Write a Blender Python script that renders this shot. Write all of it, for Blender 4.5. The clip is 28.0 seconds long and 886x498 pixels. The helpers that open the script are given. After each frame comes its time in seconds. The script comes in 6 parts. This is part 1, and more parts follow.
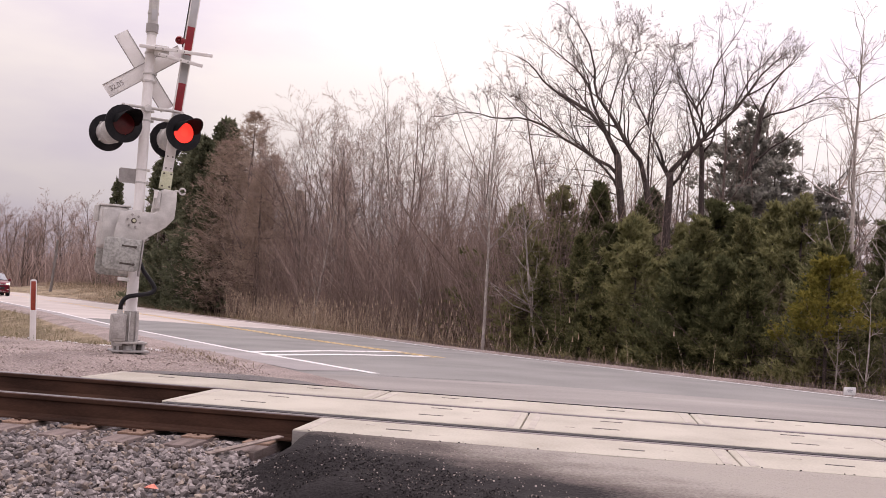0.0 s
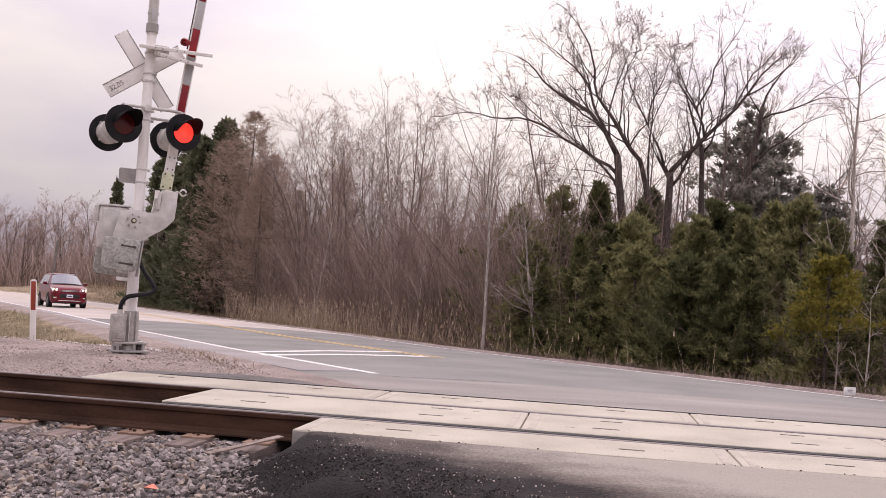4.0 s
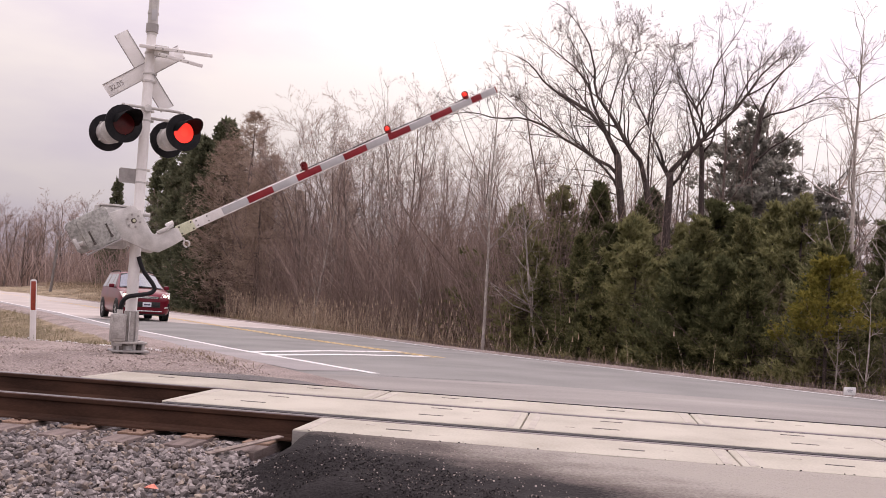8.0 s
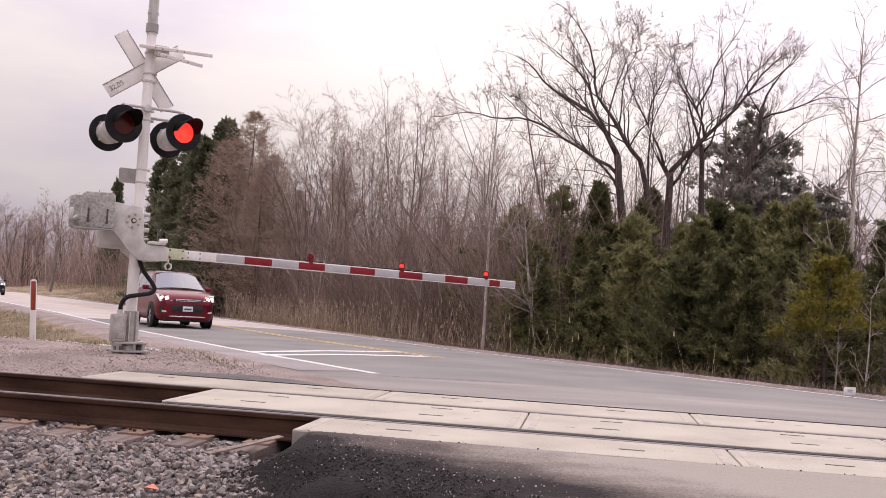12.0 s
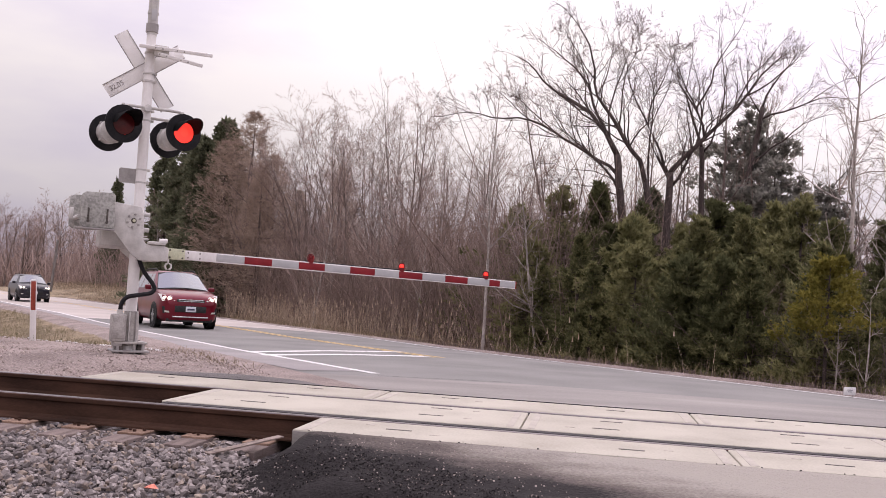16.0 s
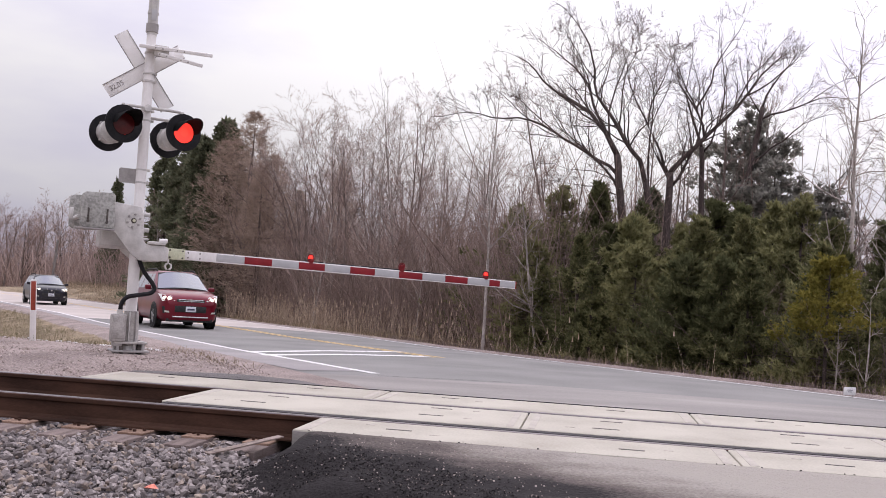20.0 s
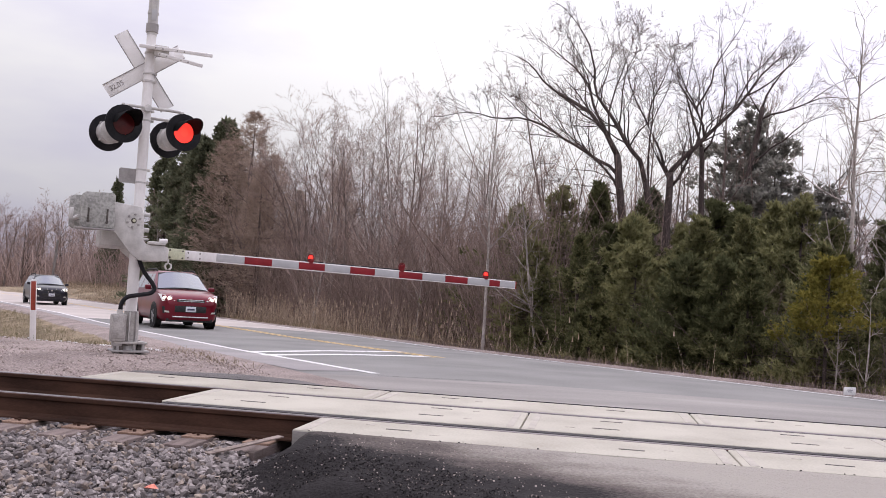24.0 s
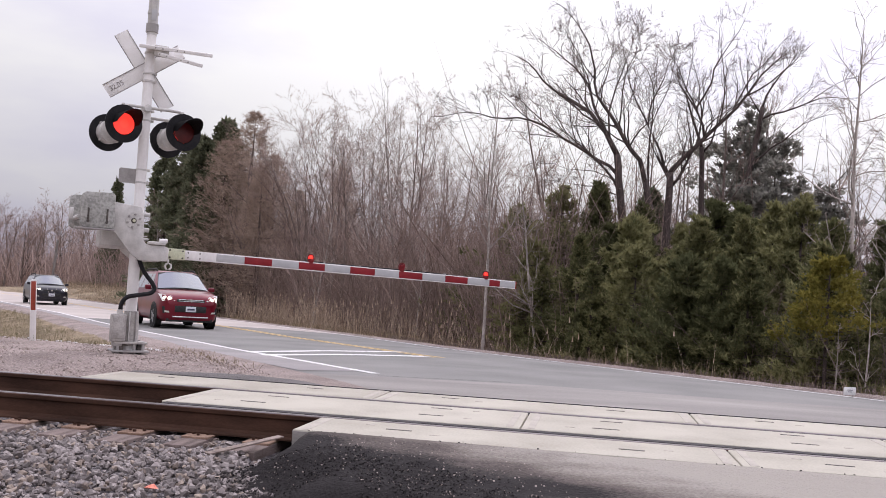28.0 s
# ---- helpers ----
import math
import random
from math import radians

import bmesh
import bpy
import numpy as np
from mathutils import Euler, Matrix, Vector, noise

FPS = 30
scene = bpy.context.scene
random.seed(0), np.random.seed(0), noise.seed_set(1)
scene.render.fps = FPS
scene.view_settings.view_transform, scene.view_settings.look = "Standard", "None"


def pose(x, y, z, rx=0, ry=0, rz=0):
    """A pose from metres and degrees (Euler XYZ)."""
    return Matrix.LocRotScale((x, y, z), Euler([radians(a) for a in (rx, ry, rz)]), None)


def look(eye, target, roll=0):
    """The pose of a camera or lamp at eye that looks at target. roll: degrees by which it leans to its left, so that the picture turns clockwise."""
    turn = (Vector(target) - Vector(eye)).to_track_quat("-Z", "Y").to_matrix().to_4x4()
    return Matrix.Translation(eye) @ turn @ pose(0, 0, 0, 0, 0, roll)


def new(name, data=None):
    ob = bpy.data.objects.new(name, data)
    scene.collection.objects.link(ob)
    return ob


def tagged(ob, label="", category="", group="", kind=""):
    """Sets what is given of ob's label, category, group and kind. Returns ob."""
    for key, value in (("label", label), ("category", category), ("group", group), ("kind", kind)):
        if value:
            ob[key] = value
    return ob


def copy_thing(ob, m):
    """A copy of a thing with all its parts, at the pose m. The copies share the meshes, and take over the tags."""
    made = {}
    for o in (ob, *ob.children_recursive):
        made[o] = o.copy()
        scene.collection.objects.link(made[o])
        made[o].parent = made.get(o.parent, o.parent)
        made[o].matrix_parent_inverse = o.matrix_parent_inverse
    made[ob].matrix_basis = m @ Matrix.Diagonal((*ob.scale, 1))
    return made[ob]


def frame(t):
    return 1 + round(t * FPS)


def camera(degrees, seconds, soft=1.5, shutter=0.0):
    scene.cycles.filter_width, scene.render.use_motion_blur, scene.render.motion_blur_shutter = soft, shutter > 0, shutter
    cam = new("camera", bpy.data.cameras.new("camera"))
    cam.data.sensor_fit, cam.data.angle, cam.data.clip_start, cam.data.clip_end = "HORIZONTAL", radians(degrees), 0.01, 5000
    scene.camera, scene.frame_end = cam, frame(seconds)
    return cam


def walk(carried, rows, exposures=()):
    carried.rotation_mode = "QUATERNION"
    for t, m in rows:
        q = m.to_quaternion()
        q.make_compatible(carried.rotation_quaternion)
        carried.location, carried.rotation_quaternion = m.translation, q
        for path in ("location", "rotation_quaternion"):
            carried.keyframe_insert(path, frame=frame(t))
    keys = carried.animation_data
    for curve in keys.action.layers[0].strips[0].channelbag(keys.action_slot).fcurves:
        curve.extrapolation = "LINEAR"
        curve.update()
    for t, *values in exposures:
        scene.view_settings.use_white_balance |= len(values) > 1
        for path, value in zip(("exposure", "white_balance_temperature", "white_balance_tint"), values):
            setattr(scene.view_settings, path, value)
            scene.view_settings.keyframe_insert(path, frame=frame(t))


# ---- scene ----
cam = camera(49.99, 28.0, 0.9, 0.5)
EYE, AIM, LEAN = (0.0, -7.645, 1.02), (-1.5601, 2.2183, 1.5442), 3.336
walk(cam, [(0.0, look(EYE, AIM, LEAN)), (28.0, look(EYE, AIM, LEAN))],
     exposures=[(0.0, -0.03, 7330, 19.5), (10.0, -0.03, 7330, 19.5), (15.0, -0.03, 7150, 19.5), (17.0, -0.03, 6880, 18.0), (19.0, -0.03, 6700, 14.5), (22.0, -0.02, 6640, 13.0), (28.0, -0.02, 6640, 12.0)])

# ---- daylight: a bright overcast sky and a faint wide sun ----
world = bpy.data.worlds.new("overcast_sky")
scene.world = world
world.use_nodes = True
wn, wl = world.node_tree.nodes, world.node_tree.links
wn.clear()
w_out, w_bg = wn.new("ShaderNodeOutputWorld"), wn.new("ShaderNodeBackground")
w_sky = wn.new("ShaderNodeTexSky")
w_sky.sky_type, w_sky.sun_disc = "NISHITA", False
SUN_UP, SUN_TURN = 46.0, 14.0
w_sky.sun_elevation, w_sky.sun_rotation = radians(SUN_UP), radians(SUN_TURN)
w_co, w_map, w_cl = wn.new("ShaderNodeTexCoord"), wn.new("ShaderNodeMapping"), wn.new("ShaderNodeTexNoise")
w_map.inputs["Scale"].default_value = (1.0, 1.0, 3.2)
w_cl.inputs["Scale"].default_value, w_cl.inputs["Detail"].default_value = 1.7, 6.0
w_ramp = wn.new("ShaderNodeValToRGB")
w_ramp.color_ramp.elements[0].position, w_ramp.color_ramp.elements[0].color = 0.36, (0.650, 0.630, 0.840, 1)
w_ramp.color_ramp.elements[1].position, w_ramp.color_ramp.elements[1].color = 0.62, (0.95, 0.945, 0.975, 1)
w_sep, w_up = wn.new("ShaderNodeSeparateXYZ"), wn.new("ShaderNodeMapRange")
w_up.inputs["From Min"].default_value, w_up.inputs["From Max"].default_value = 0.0, 1.0
w_up.inputs["To Min"].default_value, w_up.inputs["To Max"].default_value = 0.52, 2.3
# the cloud is brightest round the hidden sun
w_dot, w_pow, w_sum = wn.new("ShaderNodeVectorMath"), wn.new("ShaderNodeMath"), wn.new("ShaderNodeMath")
w_dot.operation, w_pow.operation, w_sum.operation = "DOT_PRODUCT", "POWER", "MULTIPLY_ADD"
w_dot.inputs[1].default_value = (math.sin(radians(SUN_TURN)) * math.cos(radians(SUN_UP)), math.cos(radians(SUN_TURN)) * math.cos(radians(SUN_UP)), math.sin(radians(SUN_UP)))
w_pow.use_clamp = True
w_pow.inputs[1].default_value, w_sum.inputs[1].default_value = 6.0, 1.1
w_gain, w_mix = wn.new("ShaderNodeVectorMath"), wn.new("ShaderNodeMix")
w_gain.operation = "SCALE"
w_mix.data_type = "RGBA"
w_mix.inputs["Factor"].default_value = 0.93
w_dim = wn.new("ShaderNodeVectorMath")
w_dim.operation = "SCALE"
w_dim.inputs["Scale"].default_value = 0.1
wl.new(w_co.outputs["Generated"], w_map.inputs["Vector"])
wl.new(w_map.outputs["Vector"], w_cl.inputs["Vector"])
wl.new(w_cl.outputs["Fac"], w_ramp.inputs["Fac"])
wl.new(w_co.outputs["Generated"], w_sep.inputs["Vector"])
wl.new(w_sep.outputs["Z"], w_up.inputs["Value"])
wl.new(w_ramp.outputs["Color"], w_gain.inputs[0])
wl.new(w_co.outputs["Generated"], w_dot.inputs[0])
wl.new(w_dot.outputs["Value"], w_pow.inputs[0])
wl.new(w_pow.outputs["Value"], w_sum.inputs[0])
wl.new(w_up.outputs["Result"], w_sum.inputs[2])
wl.new(w_sum.outputs["Value"], w_gain.inputs["Scale"])
wl.new(w_sky.outputs["Color"], w_dim.inputs[0])
wl.new(w_dim.outputs["Vector"], w_mix.inputs["A"])
wl.new(w_gain.outputs["Vector"], w_mix.inputs["B"])
wl.new(w_mix.outputs["Result"], w_bg.inputs["Color"])
wl.new(w_bg.outputs["Background"], w_out.inputs["Surface"])
w_bg.inputs["Strength"].default_value = 1.0
sun = new("sun", bpy.data.lights.new("sun", "SUN"))
sun.data.energy, sun.data.angle, sun.data.color = 0.6, radians(20), (1.0, 0.96, 0.92)
sx, sy = math.sin(radians(SUN_TURN)), math.cos(radians(SUN_TURN))
sun.matrix_world = look((sx * 60, sy * 60, 60 * math.tan(radians(SUN_UP))), (0, 0, 0))


# ---- materials ----
def mat(name, low, high, rough=0.8, metal=0.0, scale=4.0, fine=60.0, bump=0.2, dist=0.01, speck=0.25, rand=0.0, spec=0.35, stretch=(1, 1, 1), island=0.0, coat=0.0, thin=0.0):
    """Two tones mixed by coarse stains and fine grain, with relief; rand varies from piece to piece."""
    m = bpy.data.materials.new(name)
    m.use_nodes = True
    n, l = m.node_tree.nodes, m.node_tree.links
    b = n["Principled BSDF"]
    co, mp = n.new("ShaderNodeTexCoord"), n.new("ShaderNodeMapping")
    mp.inputs["Scale"].default_value = stretch
    l.new(co.outputs["Object"], mp.inputs["Vector"])
    big, small = n.new("ShaderNodeTexNoise"), n.new("ShaderNodeTexNoise")
    big.inputs["Scale"].default_value, big.inputs["Detail"].default_value = scale, 5
    small.inputs["Scale"].default_value, small.inputs["Detail"].default_value = fine, 3
    for k in (big, small):
        l.new(mp.outputs["Vector"], k.inputs["Vector"])
    add = n.new("ShaderNodeMath")
    add.operation = "MULTIPLY_ADD"
    sub = n.new("ShaderNodeMath")
    sub.operation = "SUBTRACT"
    sub.inputs[1].default_value = 0.5
    l.new(small.outputs["Fac"], sub.inputs[0])
    l.new(sub.outputs["Value"], add.inputs[0])
    add.inputs[1].default_value = speck * 3
    l.new(big.outputs["Fac"], add.inputs[2])
    value = add.outputs["Value"]
    for amount, source, socket in ((rand, "ShaderNodeObjectInfo", "Random"), (island, "ShaderNodeNewGeometry", "Random Per Island")):
        if amount:
            info, ra, rs = n.new(source), n.new("ShaderNodeMath"), n.new("ShaderNodeMath")
            rs.operation, ra.operation = "SUBTRACT", "MULTIPLY_ADD"
            rs.inputs[1].default_value = 0.5
            l.new(info.outputs[socket], rs.inputs[0])
            l.new(rs.outputs["Value"], ra.inputs[0])
            ra.inputs[1].default_value = amount
            l.new(value, ra.inputs[2])
            value = ra.outputs["Value"]
    rp = n.new("ShaderNodeValToRGB")
    rp.color_ramp.elements[0].position, rp.color_ramp.elements[0].color = 0.30, (*low, 1)
    rp.color_ramp.elements[1].position, rp.color_ramp.elements[1].color = 0.70, (*high, 1)
    l.new(value, rp.inputs["Fac"])
    l.new(rp.outputs["Color"], b.inputs["Base Color"])
    b.inputs["Roughness"].default_value, b.inputs["Metallic"].default_value = rough, metal
    b.inputs["Specular IOR Level"].default_value = spec
    if coat:
        b.inputs["Coat Weight"].default_value, b.inputs["Coat Roughness"].default_value = coat, 0.05
    if thin:
        # leaves let some light through
        tl, mx = n.new("ShaderNodeBsdfTranslucent"), n.new("ShaderNodeMixShader")
        mx.inputs[0].default_value = thin
        l.new(rp.outputs["Color"], tl.inputs["Color"])
        l.new(b.outputs["BSDF"], mx.inputs[1])
        l.new(tl.outputs["BSDF"], mx.inputs[2])
        l.new(mx.outputs["Shader"], n["Material Output"].inputs["Surface"])
    if bump:
        bp = n.new("ShaderNodeBump")
        bp.inputs["Strength"].default_value, bp.inputs["Distance"].default_value = bump, dist
        l.new(add.outputs["Value"], bp.inputs["Height"])
        l.new(bp.outputs["Normal"], b.inputs["Normal"])
    return m


def glow(name, colour, strength):
    m = bpy.data.materials.new(name)
    m.use_nodes = True
    b = m.node_tree.nodes["Principled BSDF"]
    b.inputs["Base Color"].default_value = (*colour, 1)
    b.inputs["Emission Color"].default_value, b.inputs["Emission Strength"].default_value = (*colour, 1), strength
    b.inputs["Roughness"].default_value = 0.4
    return m


def glass(name, colour, rough=0.03):
    m = bpy.data.materials.new(name)
    m.use_nodes = True
    b = m.node_tree.nodes["Principled BSDF"]
    b.inputs["Base Color"].default_value, b.inputs["Roughness"].default_value = (*colour, 1), rough
    b.inputs["Specular IOR Level"].default_value, b.inputs["Coat Weight"].default_value = 1.0, 1.0
    b.inputs["Coat IOR"].default_value = 1.6
    b.inputs["Coat Roughness"].default_value = 0.02
    return m


M = {
    "concrete": mat("pale_concrete", (0.350, 0.322, 0.271), (0.479, 0.448, 0.384), 0.85, scale=1.3, fine=45, bump=0.15, dist=0.004, speck=0.18, rand=0.25),
    "patch": mat("grey_mortar", (0.385, 0.352, 0.312), (0.49, 0.45, 0.40), 0.9, scale=5),
    "old_asphalt": mat("worn_pale_asphalt", (0.425, 0.375, 0.352), (0.535, 0.48, 0.45), 0.85, scale=0.35, fine=90, bump=0.3, dist=0.004, speck=0.15, stretch=(1, 1, 1)),
    "new_asphalt": mat("grey_asphalt", (0.152, 0.150, 0.146), (0.238, 0.229, 0.221), 0.75, scale=0.5, fine=110, bump=0.35, dist=0.004, speck=0.2),
    "paint": mat("white_road_paint", (0.55, 0.54, 0.54), (0.80, 0.79, 0.79), 0.7, scale=6, fine=80, speck=0.25, bump=0.1),
    "yellow": mat("yellow_road_paint", (0.52, 0.36, 0.14), (0.74, 0.54, 0.26), 0.7, scale=4, fine=80, speck=0.3, bump=0.1),
    "gravel": mat("pinkish_gravel", (0.200, 0.160, 0.147), (0.375, 0.308, 0.287), 0.95, scale=1.1, fine=42, bump=0.8, dist=0.02, speck=0.5),
    "soil": mat("forest_floor_and_dead_grass", (0.15, 0.113, 0.070), (0.36, 0.28, 0.19), 0.95, scale=0.9, fine=30, bump=1.0, dist=0.04, speck=0.4),
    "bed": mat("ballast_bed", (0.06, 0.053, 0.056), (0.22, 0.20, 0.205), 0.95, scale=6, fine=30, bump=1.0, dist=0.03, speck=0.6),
    "stone": mat("ballast_stone", (0.148, 0.129, 0.125), (0.345, 0.305, 0.296), 0.9, scale=5, fine=70, bump=0.5, dist=0.004, speck=0.25, rand=0.6),
    "tan_stones": mat("tan_ballast_stones", (0.17, 0.135, 0.118), (0.36, 0.295, 0.25), 0.9, scale=5, fine=70, bump=0.5, dist=0.004, speck=0.2, island=0.6),
    "stones": mat("ballast_stones", (0.148, 0.129, 0.125), (0.345, 0.305, 0.296), 0.9, scale=5, fine=70, bump=0.5, dist=0.004, speck=0.25, island=0.75),
    "pebble": mat("shoulder_stones", (0.28, 0.228, 0.208), (0.52, 0.44, 0.41), 0.95, scale=5, fine=60, bump=0.3, dist=0.004, speck=0.2, island=0.8),
    "rust": mat("rusty_rail_steel", (0.030, 0.0150, 0.0105), (0.085, 0.043, 0.029), 0.85, scale=3, fine=60, bump=0.25, dist=0.003, speck=0.10, stretch=(0.5, 1, 2), spec=0.2),
    "head": mat("worn_bright_rail_head", (0.13, 0.110, 0.112), (0.26, 0.230, 0.236), 0.42, 0.9, scale=2, fine=60, bump=0.05, speck=0.15, stretch=(0.2, 3, 3)),
    "plate": mat("rusty_tie_plate", (0.17, 0.105, 0.075), (0.36, 0.245, 0.185), 0.9, scale=8, fine=90, bump=0.3, dist=0.002, rand=0.3),
    "tie": mat("weathered_timber", (0.105, 0.080, 0.074), (0.225, 0.176, 0.162), 0.92, scale=2, fine=40, bump=0.6, dist=0.006, speck=0.35, rand=0.4, stretch=(8, 1, 8)),
    "rubber": mat("black_rubber", (0.02, 0.018, 0.02), (0.06, 0.055, 0.058), 0.85, scale=6),
    "white_metal": mat("weathered_white_painted_metal", (0.72, 0.69, 0.68), (0.90, 0.88, 0.87), 0.5, scale=4, fine=50, bump=0.08, dist=0.002, speck=0.12, stretch=(1, 1, 0.4)),
    "galv": mat("galvanised_steel", (0.46, 0.445, 0.43), (0.66, 0.64, 0.62), 0.55, 0.1, scale=7, fine=60, bump=0.08, dist=0.002, speck=0.15),
    "dull": mat("dull_grey_aluminium", (0.27, 0.255, 0.25), (0.41, 0.39, 0.38), 0.6, 0.2, scale=5, fine=60, bump=0.1, dist=0.002, speck=0.15),
    "black": mat("matt_black_paint", (0.008, 0.008, 0.010), (0.020, 0.019, 0.022), 0.5, scale=8, bump=0.03, spec=0.2),
    "casting": mat("weathered_grey_casting", (0.31, 0.29, 0.275), (0.48, 0.455, 0.435), 0.65, 0.05, scale=9, fine=50, bump=0.15, dist=0.003, speck=0.25),
    "sign_white": mat("white_sign_enamel", (0.76, 0.735, 0.72), (0.90, 0.885, 0.875), 0.45, scale=3, fine=60, bump=0.03, speck=0.1),
    "weight": mat("mottled_grey_cast_iron", (0.27, 0.268, 0.252), (0.45, 0.445, 0.42), 0.65, 0.05, scale=7, fine=28, bump=0.15, dist=0.003, speck=0.4),
    "rust_strap": mat("dull_rusty_strap", (0.15, 0.115, 0.10), (0.33, 0.265, 0.235), 0.85, scale=6, fine=60, bump=0.2, dist=0.002),
    "visor": mat("matt_black_visor", (0.006, 0.006, 0.007), (0.014, 0.013, 0.014), 0.8, scale=8, bump=0.02, spec=0.08),
    "dusty": mat("dusty_pinkish_asphalt", (0.180, 0.168, 0.161), (0.352, 0.326, 0.307), 0.85, scale=0.55, fine=80, bump=0.3, dist=0.004, speck=0.12, stretch=(0.35, 1.3, 1)),
    "shoulder": mat("pale_paved_shoulder", (0.24, 0.225, 0.225), (0.36, 0.33, 0.33), 0.85, scale=0.6, fine=90, bump=0.3, dist=0.004, speck=0.15),
    "clod": mat("black_asphalt_crumbs", (0.012, 0.010, 0.011), (0.075, 0.066, 0.067), 0.9, scale=5, fine=70, bump=0.4, dist=0.004, speck=0.3, island=0.5, spec=0.15),
    "dark_metal": mat("dark_bolt_steel", (0.05, 0.045, 0.04), (0.14, 0.12, 0.11), 0.6, 0.4, scale=12),
    "cream": mat("cream_painted_bracket", (0.50, 0.52, 0.36), (0.66, 0.67, 0.50), 0.5, scale=8, bump=0.05),
    "silver": mat("silver_reflective_tape", (0.40, 0.40, 0.41), (0.50, 0.50, 0.51), 0.45, 0.0, scale=5, fine=100, bump=0.05, speck=0.1),
    "red_tape": mat("red_reflective_tape", (0.19, 0.008, 0.014), (0.29, 0.016, 0.024), 0.4, scale=5, fine=100, bump=0.05, speck=0.15),
    "orange": mat("faded_red_reflector", (0.24, 0.036, 0.022), (0.36, 0.07, 0.042), 0.5, scale=9, bump=0.05),
    "lens_on": glow("lit_red_lens", (1.0, 0.045, 0.033), 1.28),
    "lens_hot": glow("lit_red_lens_middle", (1.0, 0.052, 0.035), 1.32),
    "lens_off": mat("unlit_red_lens", (0.07, 0.008, 0.010), (0.11, 0.012, 0.014), 0.3, scale=20, fine=120, bump=0.1),
    "small_off": mat("unlit_red_cover", (0.16, 0.012, 0.016), (0.24, 0.02, 0.024), 0.3, scale=20, bump=0.05),
    "red_paint": mat("metallic_red_car_paint", (0.120, 0.002, 0.011), (0.165, 0.003, 0.016), 0.32, 0.25, scale=2, fine=400, bump=0.0, speck=0.1, coat=0.45, spec=0.25),
    "navy_paint": mat("blackish_navy_car_paint", (0.006, 0.006, 0.012), (0.012, 0.011, 0.02), 0.3, 0.0, scale=2, fine=400, bump=0.0, speck=0.1, coat=0.3),
    "trim": mat("dark_plastic_trim", (0.012, 0.012, 0.013), (0.03, 0.029, 0.03), 0.65, scale=9),
    "tyre": mat("tyre_rubber", (0.012, 0.012, 0.012), (0.032, 0.031, 0.031), 0.85, scale=12),
    "rim": mat("alloy_rim", (0.30, 0.30, 0.31), (0.42, 0.42, 0.43), 0.35, 0.8, scale=8),
    "chrome": mat("bright_trim", (0.55, 0.54, 0.54), (0.70, 0.69, 0.69), 0.2, 0.9, scale=8, bump=0.0),
    "tar": mat("black_tar_patch", (0.045, 0.039, 0.040), (0.13, 0.115, 0.114), 0.6, scale=1.4, fine=120, bump=0.9, dist=0.008, speck=0.35),
    "glass": glass("tinted_car_glass", (0.05, 0.07, 0.09)),
    "beam": glow("lit_headlamp", (1.0, 0.93, 0.80), 1.3),
    "lamp_glass": glass("clear_lamp_cover", (0.62, 0.60, 0.57)),
    "number_plate": mat("white_number_plate", (0.60, 0.62, 0.68), (0.74, 0.76, 0.80), 0.5, scale=20),
    "ink": mat("dark_lettering", (0.05, 0.05, 0.09), (0.10, 0.10, 0.14), 0.6, scale=9),
    "bark": mat("grey_brown_bark", (0.125, 0.098, 0.088), (0.27, 0.215, 0.195), 0.95, scale=3, fine=25, bump=0.6, dist=0.02, speck=0.3, rand=0.3, stretch=(3, 3, 0.6)),
    "dark_bark": mat("dark_bark", (0.045, 0.034, 0.032), (0.105, 0.080, 0.075), 0.95, scale=3, fine=20, bump=0.6, dist=0.02, speck=0.3, stretch=(3, 3, 0.6)),
    "pale_bark": mat("pale_aspen_bark", (0.26, 0.225, 0.205), (0.50, 0.445, 0.415), 0.9, scale=3, fine=18, bump=0.3, dist=0.01, speck=0.35, rand=0.3, stretch=(1, 1, 0.5)),
    "twig": mat("reddish_bare_twigs", (0.245, 0.175, 0.152), (0.44, 0.335, 0.298), 0.95, scale=0.6, fine=8, bump=0.0, rand=0.5, island=0.5),
    "brown_twig": mat("brown_bare_twigs", (0.150, 0.106, 0.090), (0.30, 0.222, 0.190), 0.95, scale=0.6, fine=8, bump=0.0, island=0.5),
    "dark_twig": mat("dark_bare_twigs", (0.115, 0.085, 0.080), (0.23, 0.175, 0.165), 0.95, scale=0.6, fine=8, bump=0.0, island=0.4),
    "cedar": mat("dark_cedar_foliage", (0.098, 0.104, 0.052), (0.262, 0.252, 0.124), 0.85, scale=0.55, fine=6, bump=0.0, speck=0.3, rand=0.6, island=0.3, spec=0.08, thin=0.62),
    "olive": mat("yellowish_cedar_foliage", (0.15, 0.135, 0.032), (0.29, 0.25, 0.065), 0.85, scale=0.8, fine=9, bump=0.0, speck=0.3, island=0.3, spec=0.15, thin=0.5),
    "spruce": mat("dark_spruce_needles", (0.078, 0.087, 0.055), (0.20, 0.21, 0.135), 0.85, scale=0.8, fine=9, bump=0.0, speck=0.3, rand=0.3, island=0.3, spec=0.12, thin=0.35),
    # pale warm grey: the haze before the pine is put into this colour
    "pine": mat("haze_paled_pine_needles", (0.190, 0.186, 0.168), (0.365, 0.355, 0.315), 0.85, scale=0.8, fine=9, bump=0.0, speck=0.3, rand=0.3, island=0.3, spec=0.10, thin=0.65),
    "reed": mat("dry_beige_reeds", (0.30, 0.225, 0.17), (0.60, 0.48, 0.375), 0.95, scale=1.0, fine=20, bump=0.0, island=0.6),
